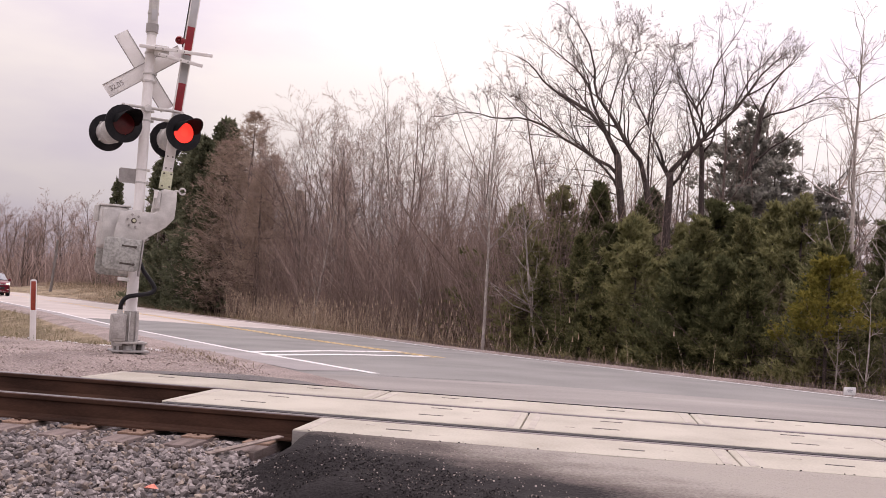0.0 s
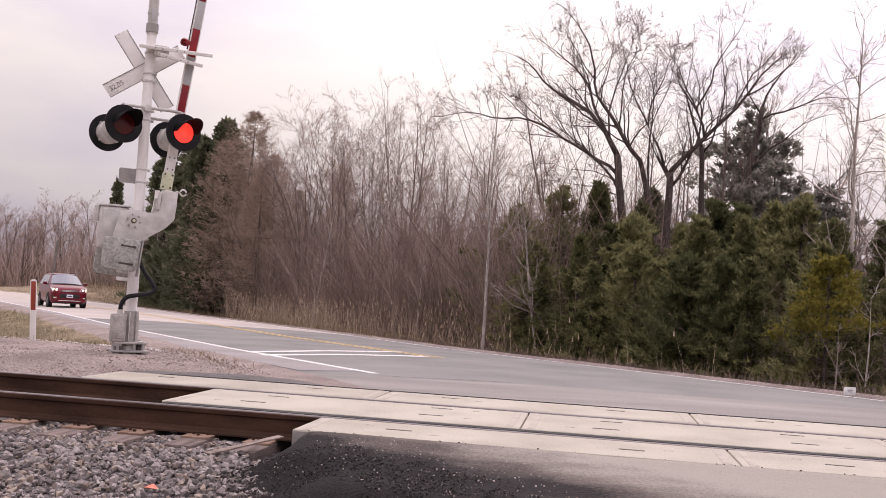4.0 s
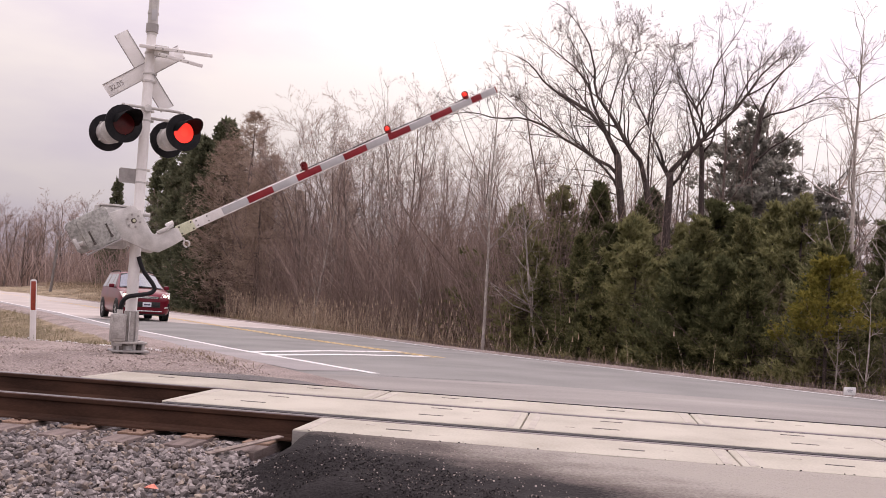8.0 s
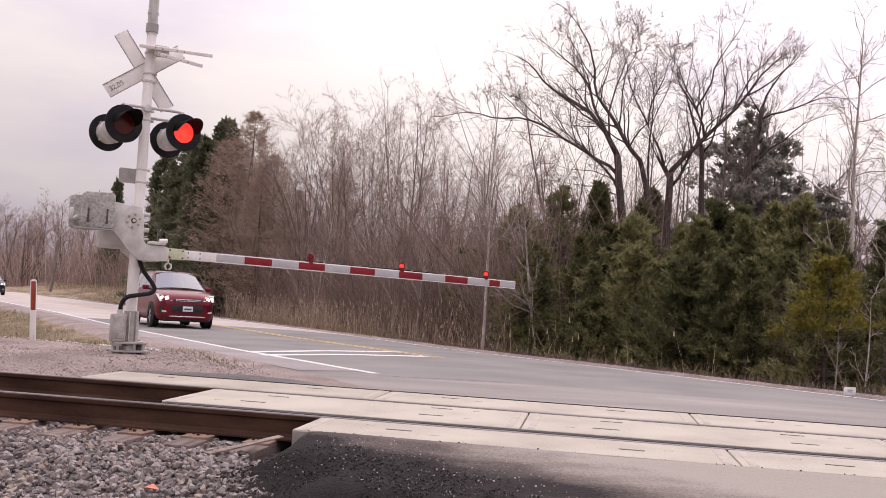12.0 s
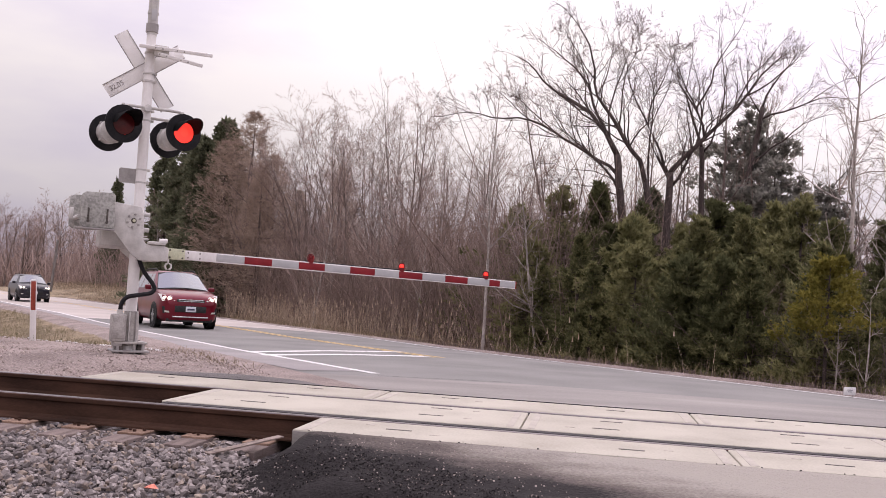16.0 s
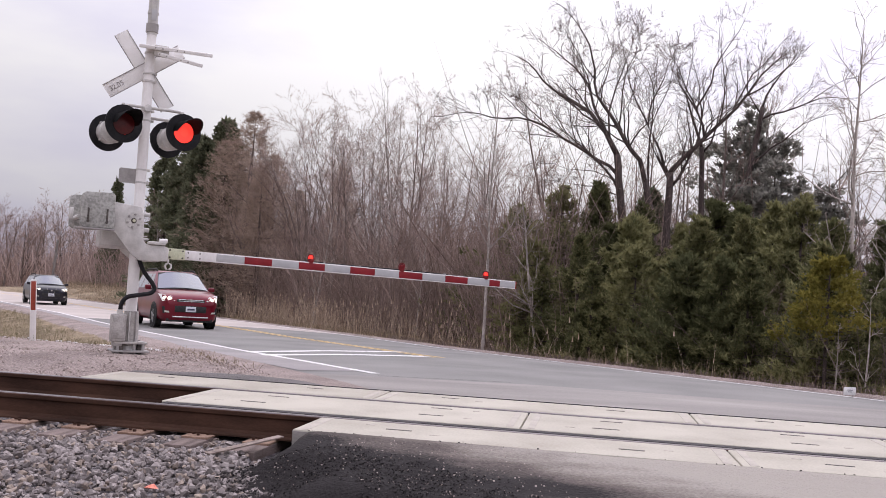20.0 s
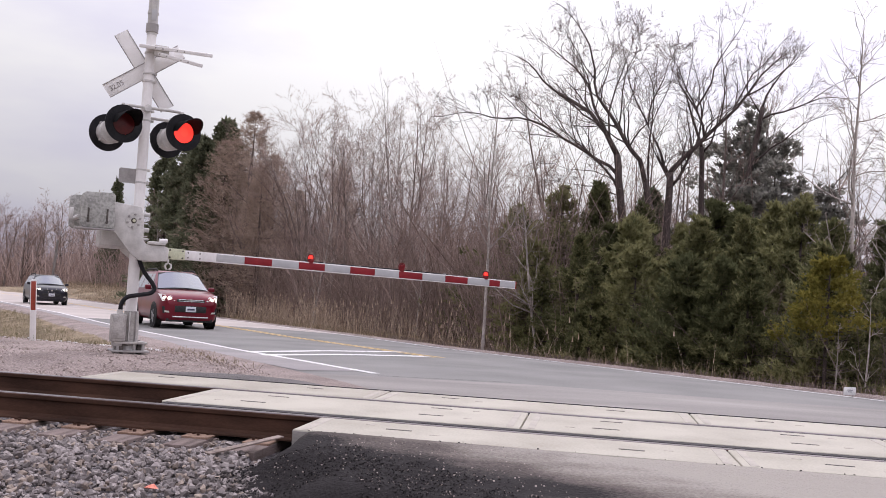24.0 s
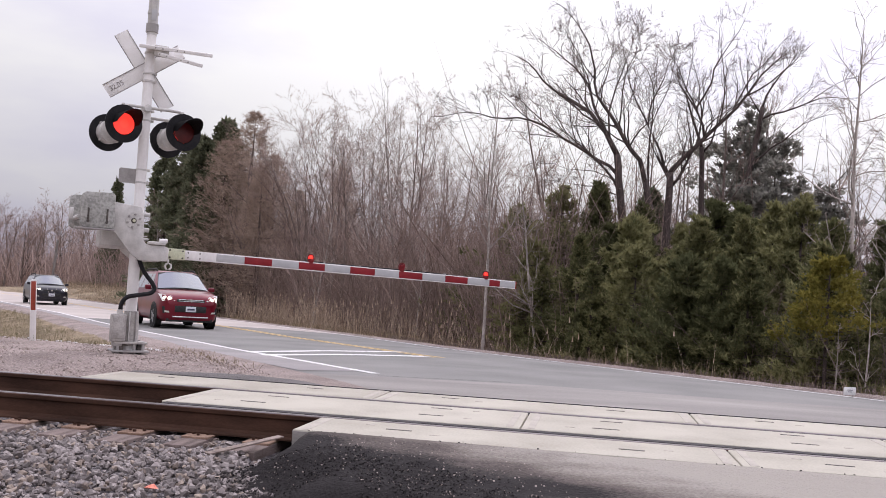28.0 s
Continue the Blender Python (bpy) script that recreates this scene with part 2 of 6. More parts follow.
    "dead_grass": mat("dead_grass", (0.15, 0.115, 0.07), (0.34, 0.27, 0.185), 0.95, scale=1.0, fine=20, bump=0.0, island=0.6),
    "green_grass": mat("spring_grass", (0.135, 0.120, 0.065), (0.34, 0.285, 0.19), 0.95, scale=1.0, fine=20, bump=0.0, island=0.6),
    "russet": mat("russet_larch_sprays", (0.31, 0.235, 0.19), (0.52, 0.42, 0.35), 0.95, scale=0.8, fine=9, bump=0.0, speck=0.3, rand=0.3, island=0.35, spec=0.1, thin=0.3),
    "litter": mat("orange_litter", (0.55, 0.14, 0.09), (0.75, 0.25, 0.18), 0.6, scale=20),
    "utility": mat("grey_utility_pole_wood", (0.15, 0.135, 0.13), (0.26, 0.24, 0.225), 0.9, scale=3),
}



def apron_material():
    """Tarry asphalt by the road's ragged edge that fades into pale dust towards the wheel tracks."""
    m = mat("patched_asphalt_with_dust", (0, 0, 0), (1, 1, 1), 0.85, scale=1.6, fine=48, bump=1.0, dist=0.016, speck=0.3, spec=0.15)
    n, l = m.node_tree.nodes, m.node_tree.links
    ramp = next(k for k in n if k.bl_idname == "ShaderNodeValToRGB")
    grain = ramp.inputs["Fac"].links[0].from_socket
    co, dot, add, mul = n.new("ShaderNodeTexCoord"), n.new("ShaderNodeVectorMath"), n.new("ShaderNodeMath"), n.new("ShaderNodeMath")
    dot.operation, add.operation, mul.operation = "DOT_PRODUCT", "MULTIPLY_ADD", "MULTIPLY_ADD"
    dot.inputs[1].default_value = (0.7986, 0.6018, 0)
    l.new(co.outputs["Object"], dot.inputs[0])
    l.new(dot.outputs["Value"], mul.inputs[0])
    mul.inputs[1].default_value, mul.inputs[2].default_value = 0.50, 0.47
    l.new(grain, add.inputs[0])
    add.inputs[1].default_value = 0.50
    l.new(mul.outputs["Value"], add.inputs[2])
    # dust swept along the panels' edge, in long streaks
    sep, strip_, both = n.new("ShaderNodeSeparateXYZ"), n.new("ShaderNodeMapRange"), n.new("ShaderNodeMath")
    strip_.inputs["From Min"].default_value, strip_.inputs["From Max"].default_value = -1.75, -0.90
    strip_.inputs["To Min"].default_value, strip_.inputs["To Max"].default_value = 0.0, 0.52
    l.new(co.outputs["Object"], sep.inputs["Vector"])
    l.new(sep.outputs["Y"], strip_.inputs["Value"])
    turn, streak, centred, last = n.new("ShaderNodeMapping"), n.new("ShaderNodeTexNoise"), n.new("ShaderNodeMath"), n.new("ShaderNodeMath")
    turn.inputs["Rotation"].default_value, turn.inputs["Scale"].default_value = (0, 0, radians(8)), (0.8, 2.2, 1.0)
    streak.inputs["Scale"].default_value, streak.inputs["Detail"].default_value = 1.3, 6
    l.new(co.outputs["Object"], turn.inputs["Vector"])
    l.new(turn.outputs["Vector"], streak.inputs["Vector"])
    centred.operation, last.operation = "SUBTRACT", "MULTIPLY_ADD"
    centred.inputs[1].default_value, last.inputs[1].default_value = 0.5, 0.9
    l.new(streak.outputs["Fac"], centred.inputs[0])
    l.new(strip_.outputs["Result"], both.inputs[0])
    l.new(add.outputs["Value"], both.inputs[1])
    l.new(centred.outputs["Value"], last.inputs[0])
    l.new(both.outputs["Value"], last.inputs[2])
    l.new(last.outputs["Value"], ramp.inputs["Fac"])
    e = ramp.color_ramp.elements
    e[0].position, e[0].color = 0.12, (0.022, 0.019, 0.020, 1)
    e[1].position, e[1].color = 0.85, (0.338, 0.311, 0.279, 1)
    mid = e.new(0.42)
    mid.color = (0.130, 0.109, 0.100, 1)
    return m


M["apron"] = apron_material()

# ---- mesh helpers ----
def smooth(me, angle=40):
    me.shade_smooth()
    me.set_sharp_from_angle(angle=radians(angle))


def part(name, bm, material, parent=None, label="", at=None, flat=False):
    """Links a bmesh (or a mesh) as one mesh object under a thing or a part."""
    if isinstance(bm, bmesh.types.BMesh):
        me = bpy.data.meshes.new(name)
        bm.normal_update()
        bm.to_mesh(me)
        bm.free()
        if not flat:
            smooth(me)
    else:
        me = bm
    if material is not None and not me.materials:
        me.materials.append(material)
    ob = new(name, me)
    if parent is not None:
        ob.parent = parent
    if at is not None:
        ob.matrix_basis = at
    if label:
        ob["label"] = label
    return ob


def thing(name, m, label, category, group=""):
    e = new(name)
    e.empty_display_size = 0.1
    e.matrix_basis = m
    return tagged(e, label, category, group)


def add_box(bm, c, s, bevel=0.0, m=None):
    t = Matrix.Translation(c) @ Matrix.Diagonal((s[0], s[1], s[2], 1))
    if m is not None:
        t = m @ t
    made = bmesh.ops.create_cube(bm, size=1, matrix=t)["verts"]
    if bevel:
        edges = list({e for v in made for e in v.link_edges})
        bmesh.ops.bevel(bm, geom=edges, offset=bevel, segments=2, affect="EDGES", profile=0.5)
    return bm


def box(c, s, bevel=0.0, m=None):
    return add_box(bmesh.new(), c, s, bevel, m)


def add_rod(bm, a, b, r1, r2=None, seg=12, caps=True):
    a, b = Vector(a), Vector(b)
    d = b - a
    m = Matrix.Translation((a + b) / 2) @ d.to_track_quat("Z", "Y").to_matrix().to_4x4()
    bmesh.ops.create_cone(bm, cap_ends=caps, segments=seg, radius1=r1, radius2=r1 if r2 is None else r2, depth=d.length, matrix=m)
    return bm


def rod(a, b, r1, r2=None, seg=12):
    return add_rod(bmesh.new(), a, b, r1, r2, seg)


def prism(poly, y0, y1, bevel=0.0):
    """A plate: an outline in x and z, from y0 to y1."""
    bm = bmesh.new()
    lo = [bm.verts.new((x, y0, z)) for x, z in poly]
    hi = [bm.verts.new((x, y1, z)) for x, z in poly]
    bm.faces.new(lo)
    bm.faces.new(hi[::-1])
    k = len(poly)
    for i in range(k):
        bm.faces.new((lo[i], hi[i], hi[(i + 1) % k], lo[(i + 1) % k]))
    bmesh.ops.recalc_face_normals(bm, faces=bm.faces[:])
    if bevel:
        bmesh.ops.bevel(bm, geom=bm.edges[:], offset=bevel, segments=2, affect="EDGES", profile=0.5)
    return bm


def pipe(points, r, seg=10, steps=6):
    """A bent tube through a few points."""
    pts = [Vector(q) for q in points]
    path = []
    for i in range(len(pts) - 1):
        p0, p1, p2, p3 = pts[max(i - 1, 0)], pts[i], pts[i + 1], pts[min(i + 2, len(pts) - 1)]
        for k in range(steps):
            t = k / steps
            path.append(0.5 * (2 * p1 + (p2 - p0) * t + (2 * p0 - 5 * p1 + 4 * p2 - p3) * t * t + (3 * p1 - p0 - 3 * p2 + p3) * t ** 3))
    path.append(pts[-1])
    g = Geo()
    g.tube([tuple(q) for q in path], [r] * len(path), seg)
    return g.mesh("pipe")


class Geo:
    """Vertices and faces gathered for one mesh."""

    def __init__(self):
        self.v, self.f = [], []

    def tube(self, pts, radii, seg=5):
        start = len(self.v)
        px = np.asarray(pts, float)
        d = np.gradient(px, axis=0)
        d /= np.linalg.norm(d, axis=1)[:, None] + 1e-9
        ref = np.array([0.0, 0.0, 1.0]) if abs(d[0][2]) < 0.9 else np.array([1.0, 0.0, 0.0])
        ang = np.arange(seg) * 2 * math.pi / seg
        ca, sa = np.cos(ang)[:, None], np.sin(ang)[:, None]
        for i in range(len(px)):
            x = np.cross(ref, d[i])
            x /= np.linalg.norm(x) + 1e-9
            y = np.cross(d[i], x)
            self.v.extend((px[i] + radii[i] * (ca * x + sa * y)).tolist())
        for i in range(len(px) - 1):
            for k in range(seg):
                a, b = start + i * seg + k, start + i * seg + (k + 1) % seg
                self.f.append((a, b, b + seg, a + seg))
        self.f.append(tuple(start + k for k in range(seg))[::-1])
        self.f.append(tuple(start + (len(px) - 1) * seg + k for k in range(seg)))

    def spike(self, a, b, r):
        """A thin three-sided twig."""
        i = len(self.v)
        dx, dy, dz = b[0] - a[0], b[1] - a[1], b[2] - a[2]
        if abs(dz) > abs(dx) + abs(dy):
            o = ((r, 0, 0), (-r * 0.5, r * 0.87, 0), (-r * 0.5, -r * 0.87, 0))
        else:
            o = ((0, 0, r), (-r * 0.6 * dy, r * 0.6 * dx, -r * 0.5), (r * 0.6 * dy, -r * 0.6 * dx, -r * 0.5))
            h = math.hypot(dx, dy) + 1e-6
            o = (o[0], (o[1][0] / h, o[1][1] / h, o[1][2]), (o[2][0] / h, o[2][1] / h, o[2][2]))
        self.v.extend([(a[0] + q[0], a[1] + q[1], a[2] + q[2]) for q in o])
        self.v.append(tuple(b))
        self.f.extend([(i, i + 1, i + 3), (i + 1, i + 2, i + 3), (i + 2, i, i + 3)])

    def mesh(self, name, shade=True):
        me = bpy.data.meshes.new(name)
        me.from_pydata(self.v, [], self.f)
        if shade:
            me.shade_smooth()
        return me


def tris_mesh(name, v):
    """A mesh of separate triangles from an array of shape (n, 3, 3)."""
    n = len(v)
    me = bpy.data.meshes.new(name)
    me.vertices.add(n * 3)
    me.vertices.foreach_set("co", np.ascontiguousarray(v, dtype=np.float32).ravel())
    me.loops.add(n * 3)
    me.loops.foreach_set("vertex_index", np.arange(n * 3, dtype=np.int32))
    me.polygons.add(n)
    me.polygons.foreach_set("loop_start", np.arange(0, n * 3, 3, dtype=np.int32))
    me.update(calc_edges=True)
    return me


# ---- lie of the land: rail tops are at zero, the track runs along x ----
ROAD_TURN = radians(127)
RU = (math.cos(ROAD_TURN), math.sin(ROAD_TURN))
RN = (math.sin(ROAD_TURN), -math.cos(ROAD_TURN))
BEND_S, BEND_C = (-80, 0, 12, 24, 37, 55, 84, 118, 160, 250, 700), (4.4, 4.4, 4.4, 4.45, 4.2, 3.2, 0.9, -1.6, -6, -20, -160)


def centre(s):
    return float(np.interp(s, BEND_S, BEND_C))


def level(y):
    """The road's height, by distance from the track."""
    return float(np.interp(y, (-200, -40, -6, -0.9, 3.5, 19, 42, 120, 600), (-1.2, -0.9, -0.25, -0.015, -0.005, -0.33, -0.60, -1.0, -1.5)))


def road_xy(y, lat):
    s = y / 0.8
    for _ in range(12):
        s = (y - RN[1] * (centre(s) + lat)) / RU[1]
    c = centre(s) + lat
    return RU[0] * s + RN[0] * c, y


def along(s, lat):
    """A spot on the road: metres along it from the track, and to its far side."""
    c = centre(s) + lat
    x, y = RU[0] * s + RN[0] * c, RU[1] * s + RN[1] * c
    return x, y, level(y)


def lateral(x, y):
    s = RU[0] * x + RU[1] * y
    return RN[0] * x + RN[1] * y - centre(s)


def ease(v, a, b):
    t = min(max((v - a) / (b - a), 0.0), 1.0)
    return t * t * (3 - 2 * t)


def ground_z(x, y):
    lat = lateral(x, y)
    z = level(y) - 0.03
    bumps = 0.05 * noise.noise((x * 0.6, y * 0.6, 0.0)) + 0.03 * noise.noise((x * 2.1, y * 2.1, 3.0))
    if y > 2.3:
        far = ease(lat, 5.0, 7.6)
        z -= 0.55 * far * (1 - 0.6 * ease(lat, 9, 14))
        near = ease(-lat, 5.2, 7.5)
        pad = 1 - ease(y, 6.0, 8.8)
        z = z * (1 - near) + near * ((-0.02 - 0.08 * ease(3.6 - y, 0, 1.3)) * pad + (level(y) - 0.42 * (1 - 0.6 * ease(-lat, 12, 22))) * (1 - pad))
        s = RU[0] * x + RU[1] * y
        z += 1.5 * ease(lat, 4.9, 8.5) * (1 - ease(lat, 10, 16)) * ease(s, 70, 84) * (1 - ease(s, 118, 150))
        z += bumps * max(far, near) * (0.4 if y < 6 else 1.0)
    else:
        z = min(z, -0.46) - 0.2 * ease(-y, 3.0, 6.0) + bumps * 0.3
    return z


def soil_z(x, y):
    """The soil lies lower under road and gravel."""
    lat = lateral(x, y)
    under = ease(5.3 - abs(lat), 0, 0.4) if y > 2.3 else 0.0
    if y > 1.0 and lat < 0:
        under = max(under, 1 - ease(y, 6.0, 6.9))
    return ground_z(x, y) - 0.13 * under


# ---- the large structure: ground, road, track ----
def sheet(name, rows, material, parent=None, label="", kind="structure", category=""):
    """A sheet from rows of points."""
    me = bpy.data.meshes.new(name)
    w = len(rows[0])
    faces = [(i * w + k, i * w + k + 1, (i + 1) * w + k + 1, (i + 1) * w + k) for i in range(len(rows) - 1) for k in range(w - 1)]
    me.from_pydata([tuple(q) for r in rows for q in r], [], faces)
    if sum(f.normal.z for f in me.polygons) < 0:
        me.flip_normals()
    me.shade_smooth()
    ob = part(name, me, material, parent)
    if parent is None:
        tagged(ob, label, category or name.replace("_", " "), kind=kind)
    return ob


def spread(a, b, near, far, grow=1.12):
    """Coordinates that step finely from near to far and ever more coarsely out to a and b."""
    mid = list(np.arange(near, far, 0.45))
    lo, hi, step = [near], [far], 0.45
    while lo[-1] > a or hi[-1] < b:
        step *= grow
        if lo[-1] > a:
            lo.append(lo[-1] - step)
        if hi[-1] < b:
            hi.append(hi[-1] + step)
    return sorted(set(lo[1:])) + mid + hi


gx, gy = spread(-2500, 2500, -24, 12), spread(-400, 2600, -8, 26)
sheet("ground", [[(x, y, soil_z(x, y)) for x in gx] for y in gy], M["soil"], label="brown forest floor and dead grass reaching to the horizon")


def ribbon(name, y0, y1, step, lats, material, lift, parent=None, label="", wobble=0.0, category="road"):
    ys, y = [], y0
    while y < y1:
        ys.append(y)
        y += step * (1 + max(0, y - 30) * 0.03)
    ys.append(y1)
    rows = []
    for y in ys:
        row = []
        for k, lat in enumerate(lats):
            w = wobble * noise.noise((y * 0.9, lat * 3, 5.0)) if k in (0, len(lats) - 1) else 0
            x, _ = road_xy(y, lat + w)
            row.append((x, y, level(y) + lift - 0.024 * max(0, abs(lat) - 2) - (0.12 if lat < -4.8 else 0)))
        rows.append(row)
    return sheet(name, rows, material, parent, label, category=category)


LATS = (-4.95, -4.7, -4.2, -3.9, -2, 0, 2, 3.9, 4.3)
road = ribbon("road", 2.43, 25.2, 0.5, LATS, M["new_asphalt"], 0.0, label="grey newer asphalt road leading up to the crossing", wobble=0.12)
road_far = ribbon("road_far", 25.2, 420, 1.2, LATS, M["old_asphalt"], 0.0, label="old pale asphalt road running off between the woods", wobble=0.1)


def line(name, s0, s1, l0, l1, material, parent, shift=lambda s: 0.0):
    """A painted band on the road, 4 mm proud."""
    rows, s, k = [], s0, 0
    while s < s1 + 1e-6:
        lat0, lat1 = l0 + shift(s), l1 + shift(s)
        a, b = along(s, lat0 + 0.02 * noise.noise((s, 1, 0))), along(s, lat1 + 0.02 * noise.noise((s, 7, 0)))
        rows.append([(a[0], a[1], a[2] + 0.006 - 0.024 * max(0, abs(lat0) - 2)), (b[0], b[1], b[2] + 0.006 - 0.024 * max(0, abs(lat1) - 2))])
        s += 0.5 + max(0, s - 25) * 0.05
    return sheet(name, rows, material, parent)


NEAR_S, NEAR_LAT = (5, 9, 12, 24, 400), (-3.46, -3.66, -3.84, -4.08, -4.08)
line("edge_line", 6.1, 250, 0.0, 0.13, M["paint"], road, lambda s: float(np.interp(s, NEAR_S, NEAR_LAT)))
line("edge_line", 0.5, 250, 3.70, 3.86, M["paint"], road)
line("centre_line", 10.9, 250, -0.06, 0.06, M["yellow"], road)
line("centre_line", 10.9, 60, 0.16, 0.27, M["yellow"], road)
for s0, slant, end in ((11.1, 0.45, 0.3), (10.2, 0.27, 0.05)):
    rows = []
    for k in range(13):
        lat = -3.8 + (end + 3.8) * k / 12
        s = s0 + slant * (lat + 3.8)
        a, b = along(s - 0.2, lat), along(s + 0.2, lat)
        rows.append([(q[0], q[1], q[2] + 0.006 - 0.024 * max(0, abs(lat) - 2)) for q in (a, b)])
    sheet("stop_bar", rows, M["paint"], road)

rows = []
for y in np.arange(2.43, 5.11, 0.2475):
    row = []
    for lat in (-4.6, -4.2, -3.6, -2.8, -2, -1, 0, 1, 2, 3, 3.68):
        x, _ = road_xy(y, lat + 0.06 * noise.noise((y * 2, lat, 3.0)))
        row.append((x, y, level(y) + 0.004 - 0.024 * max(0, abs(lat) - 2)))
    rows.append(row)
sheet("road_approach", rows, M["dusty"], label="dusty older asphalt strip between the panels and the newer road", category="road")
sheet("asphalt_joint", [[(x, 5.05 + dy + 0.03 * noise.noise((x, 0, 0)), level(5.05) + 0.008 - 0.024 * max(0, abs(lateral(x, 5.05)) - 2)) for x in np.arange(-2.8, -0.9, 0.2)] for dy in (0, 0.025)], M["rubber"], road)
line("paved_shoulder", 6.6, 90, -0.85, -0.01, M["shoulder"], road, lambda s: float(np.interp(s, NEAR_S, NEAR_LAT)))


def brink(y):
    """Where the apron ends beside the ballast: it draws back from the hole at the panel's end."""
    return -7.15 + 0.42 * ease(y, -1.35, -0.95) + 0.35 * ease(-y, 1.9, 2.7)


VERGE = 5.9


def near_z(x, y, lat):
    out = -brink(y)
    return level(y) - 0.004 - 0.225 * ease(-lat, out - 0.55 + 0.3 * ease(y, -1.35, -0.95), out) - 0.035 * ease(-lat, 4.0, 6.0) * ease(-y, 0.9, 2.0) + 0.012 * noise.noise((x * 1.5, y * 1.5, 2.0)) + ease(-lat, 5.2, 6.2) * (0.020 * noise.noise((x * 5, y * 5, 2.0)) + 0.014 * noise.noise((x * 12, y * 12, 4.0))) * ease(-y, 0.9, 1.3) + 0.013 * ease(y, -1.1, -0.86)


# the patched asphalt on the near side, and a ramp beside the far panels
rows = []
for y in [-0.822] + list(np.arange(-0.86, -3.6, -0.07)) + [-4.5, -6, -9, -14, -25, -60]:
    row = []
    for lat in [-7.15 + 0.07 * k for k in range(29)] + [-5.0, -4.7, -4.3, -3.8, -3.2, -2.5, -1, 1, 3, 4.6]:
        lat = -5.19 + (lat + 5.19) * (brink(y) + 5.19) / -1.96 if lat < -5.19 else lat
        edge = 0.10 * noise.noise((y * 2.3, lat * 0.3, 9.0)) if lat < -6 else 0
        x, _ = road_xy(y, lat + edge)
        row.append((x, y, near_z(x, y, lat)))
    rows.append(row)
sheet("road_near", rows, M["apron"], label="dark patched asphalt apron with pale dust beside the crossing", category="road")
rows = []
for k in range(19):
    x = -5.15 + 0.12 * k
    out = 0.85 * math.sin(math.pi * min(1, (k + 2) / 20)) ** 0.6
    rows.append([(x + 0.25 * d, 2.43 + d * (out + 0.12 * noise.noise((x * 2, 3.0, 1.0))), 0.004 - (0.02 * d + (0.05 if d == 1 else 0)) + 0.01 * math.sin(3 * d)) for d in (0, 0.3, 0.6, 0.85, 1.0)])
sheet("asphalt_ramp", rows, M["tar"], label="narrow dark asphalt ramp beside the concrete panels", category="road")

# gravel: the pad round the signal, and the shoulders
rows = []
for y in np.arange(2.44, 9.2, 0.11):
    row = []
    for lat in [-4.55, -4.75, -4.9, -5.05] + [-5.2 - 0.16 * k for k in range(50)] + [-13.4, -14, -15, -18, -24, -34]:
        x, _ = road_xy(y, lat)
        edge = 0.035 - 0.2 * ease(y + 0.9 * noise.noise((x * 0.5, 0, 4.0)), 6.4, 7.6) * ease(-lat, 6.3, 8.0)
        row.append((x, y, (level(y) - 0.075 + (ground_z(x, y) - level(y) + 0.075) * ease(-lat, 5.0, 6.2)) + edge - 0.06 * (1 - ease(y, 2.7, 3.7)) * ease(-lat, 4.8, 5.6) + (0.03 * noise.noise((x * 1.7, y * 1.7, 8.0)) + 0.022 * noise.noise((x * 4.1, y * 4.1, 8.0)) + 0.012 * noise.noise((x * 9, y * 9, 8.0))) * ease(-lat, 4.8, 5.4)))
    rows.append(row)
sheet("gravel_pad", rows, M["gravel"], label="pinkish grey gravel pad round the signal mast", category="gravel")
for name, y0, lats in (("shoulder_near", 8.2, (-4.6, -4.85, -5.2, -5.5, -VERGE - 0.1)), ("shoulder_far", 2.6, (4.2, 4.26, 4.3, 4.36))):
    rows, last = [], len(lats) - 1
    for y in [y0 + 0.5 * k for k in range(80)] + [y0 + 40 + 6 * k for k in range(50)]:
        row = []
        for k, lat in enumerate(lats):
            x, _ = road_xy(y, lat + (0.3 * noise.noise((y * 0.5, lat, 2.0)) if k == last else 0))
            row.append((x, y, (level(y) - 0.09 if k == 0 else (ground_z(x, y) - 0.05 if k == last else max(level(y) - 0.085 - 0.03 * k, ground_z(x, y) + 0.035))) + 0.01 * noise.noise((x * 3, y * 3, 1))))
        rows.append([(q[0], q[1], q[2] - 0.07 * (1 - ease(y, y0, y0 + 1.5))) for q in row])
    sheet(name, rows, M["gravel"], label="narrow gravel shoulder beside the asphalt", category="gravel")

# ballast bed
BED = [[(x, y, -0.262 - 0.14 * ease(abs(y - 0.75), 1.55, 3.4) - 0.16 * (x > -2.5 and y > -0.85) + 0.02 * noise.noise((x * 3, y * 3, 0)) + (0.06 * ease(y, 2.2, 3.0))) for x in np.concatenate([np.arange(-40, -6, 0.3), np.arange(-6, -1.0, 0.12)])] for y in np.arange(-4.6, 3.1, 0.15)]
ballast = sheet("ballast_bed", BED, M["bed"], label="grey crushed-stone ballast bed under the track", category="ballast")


def bed_z(x, y):
    return -0.262 - 0.14 * ease(abs(y - 0.75), 1.55, 3.4)


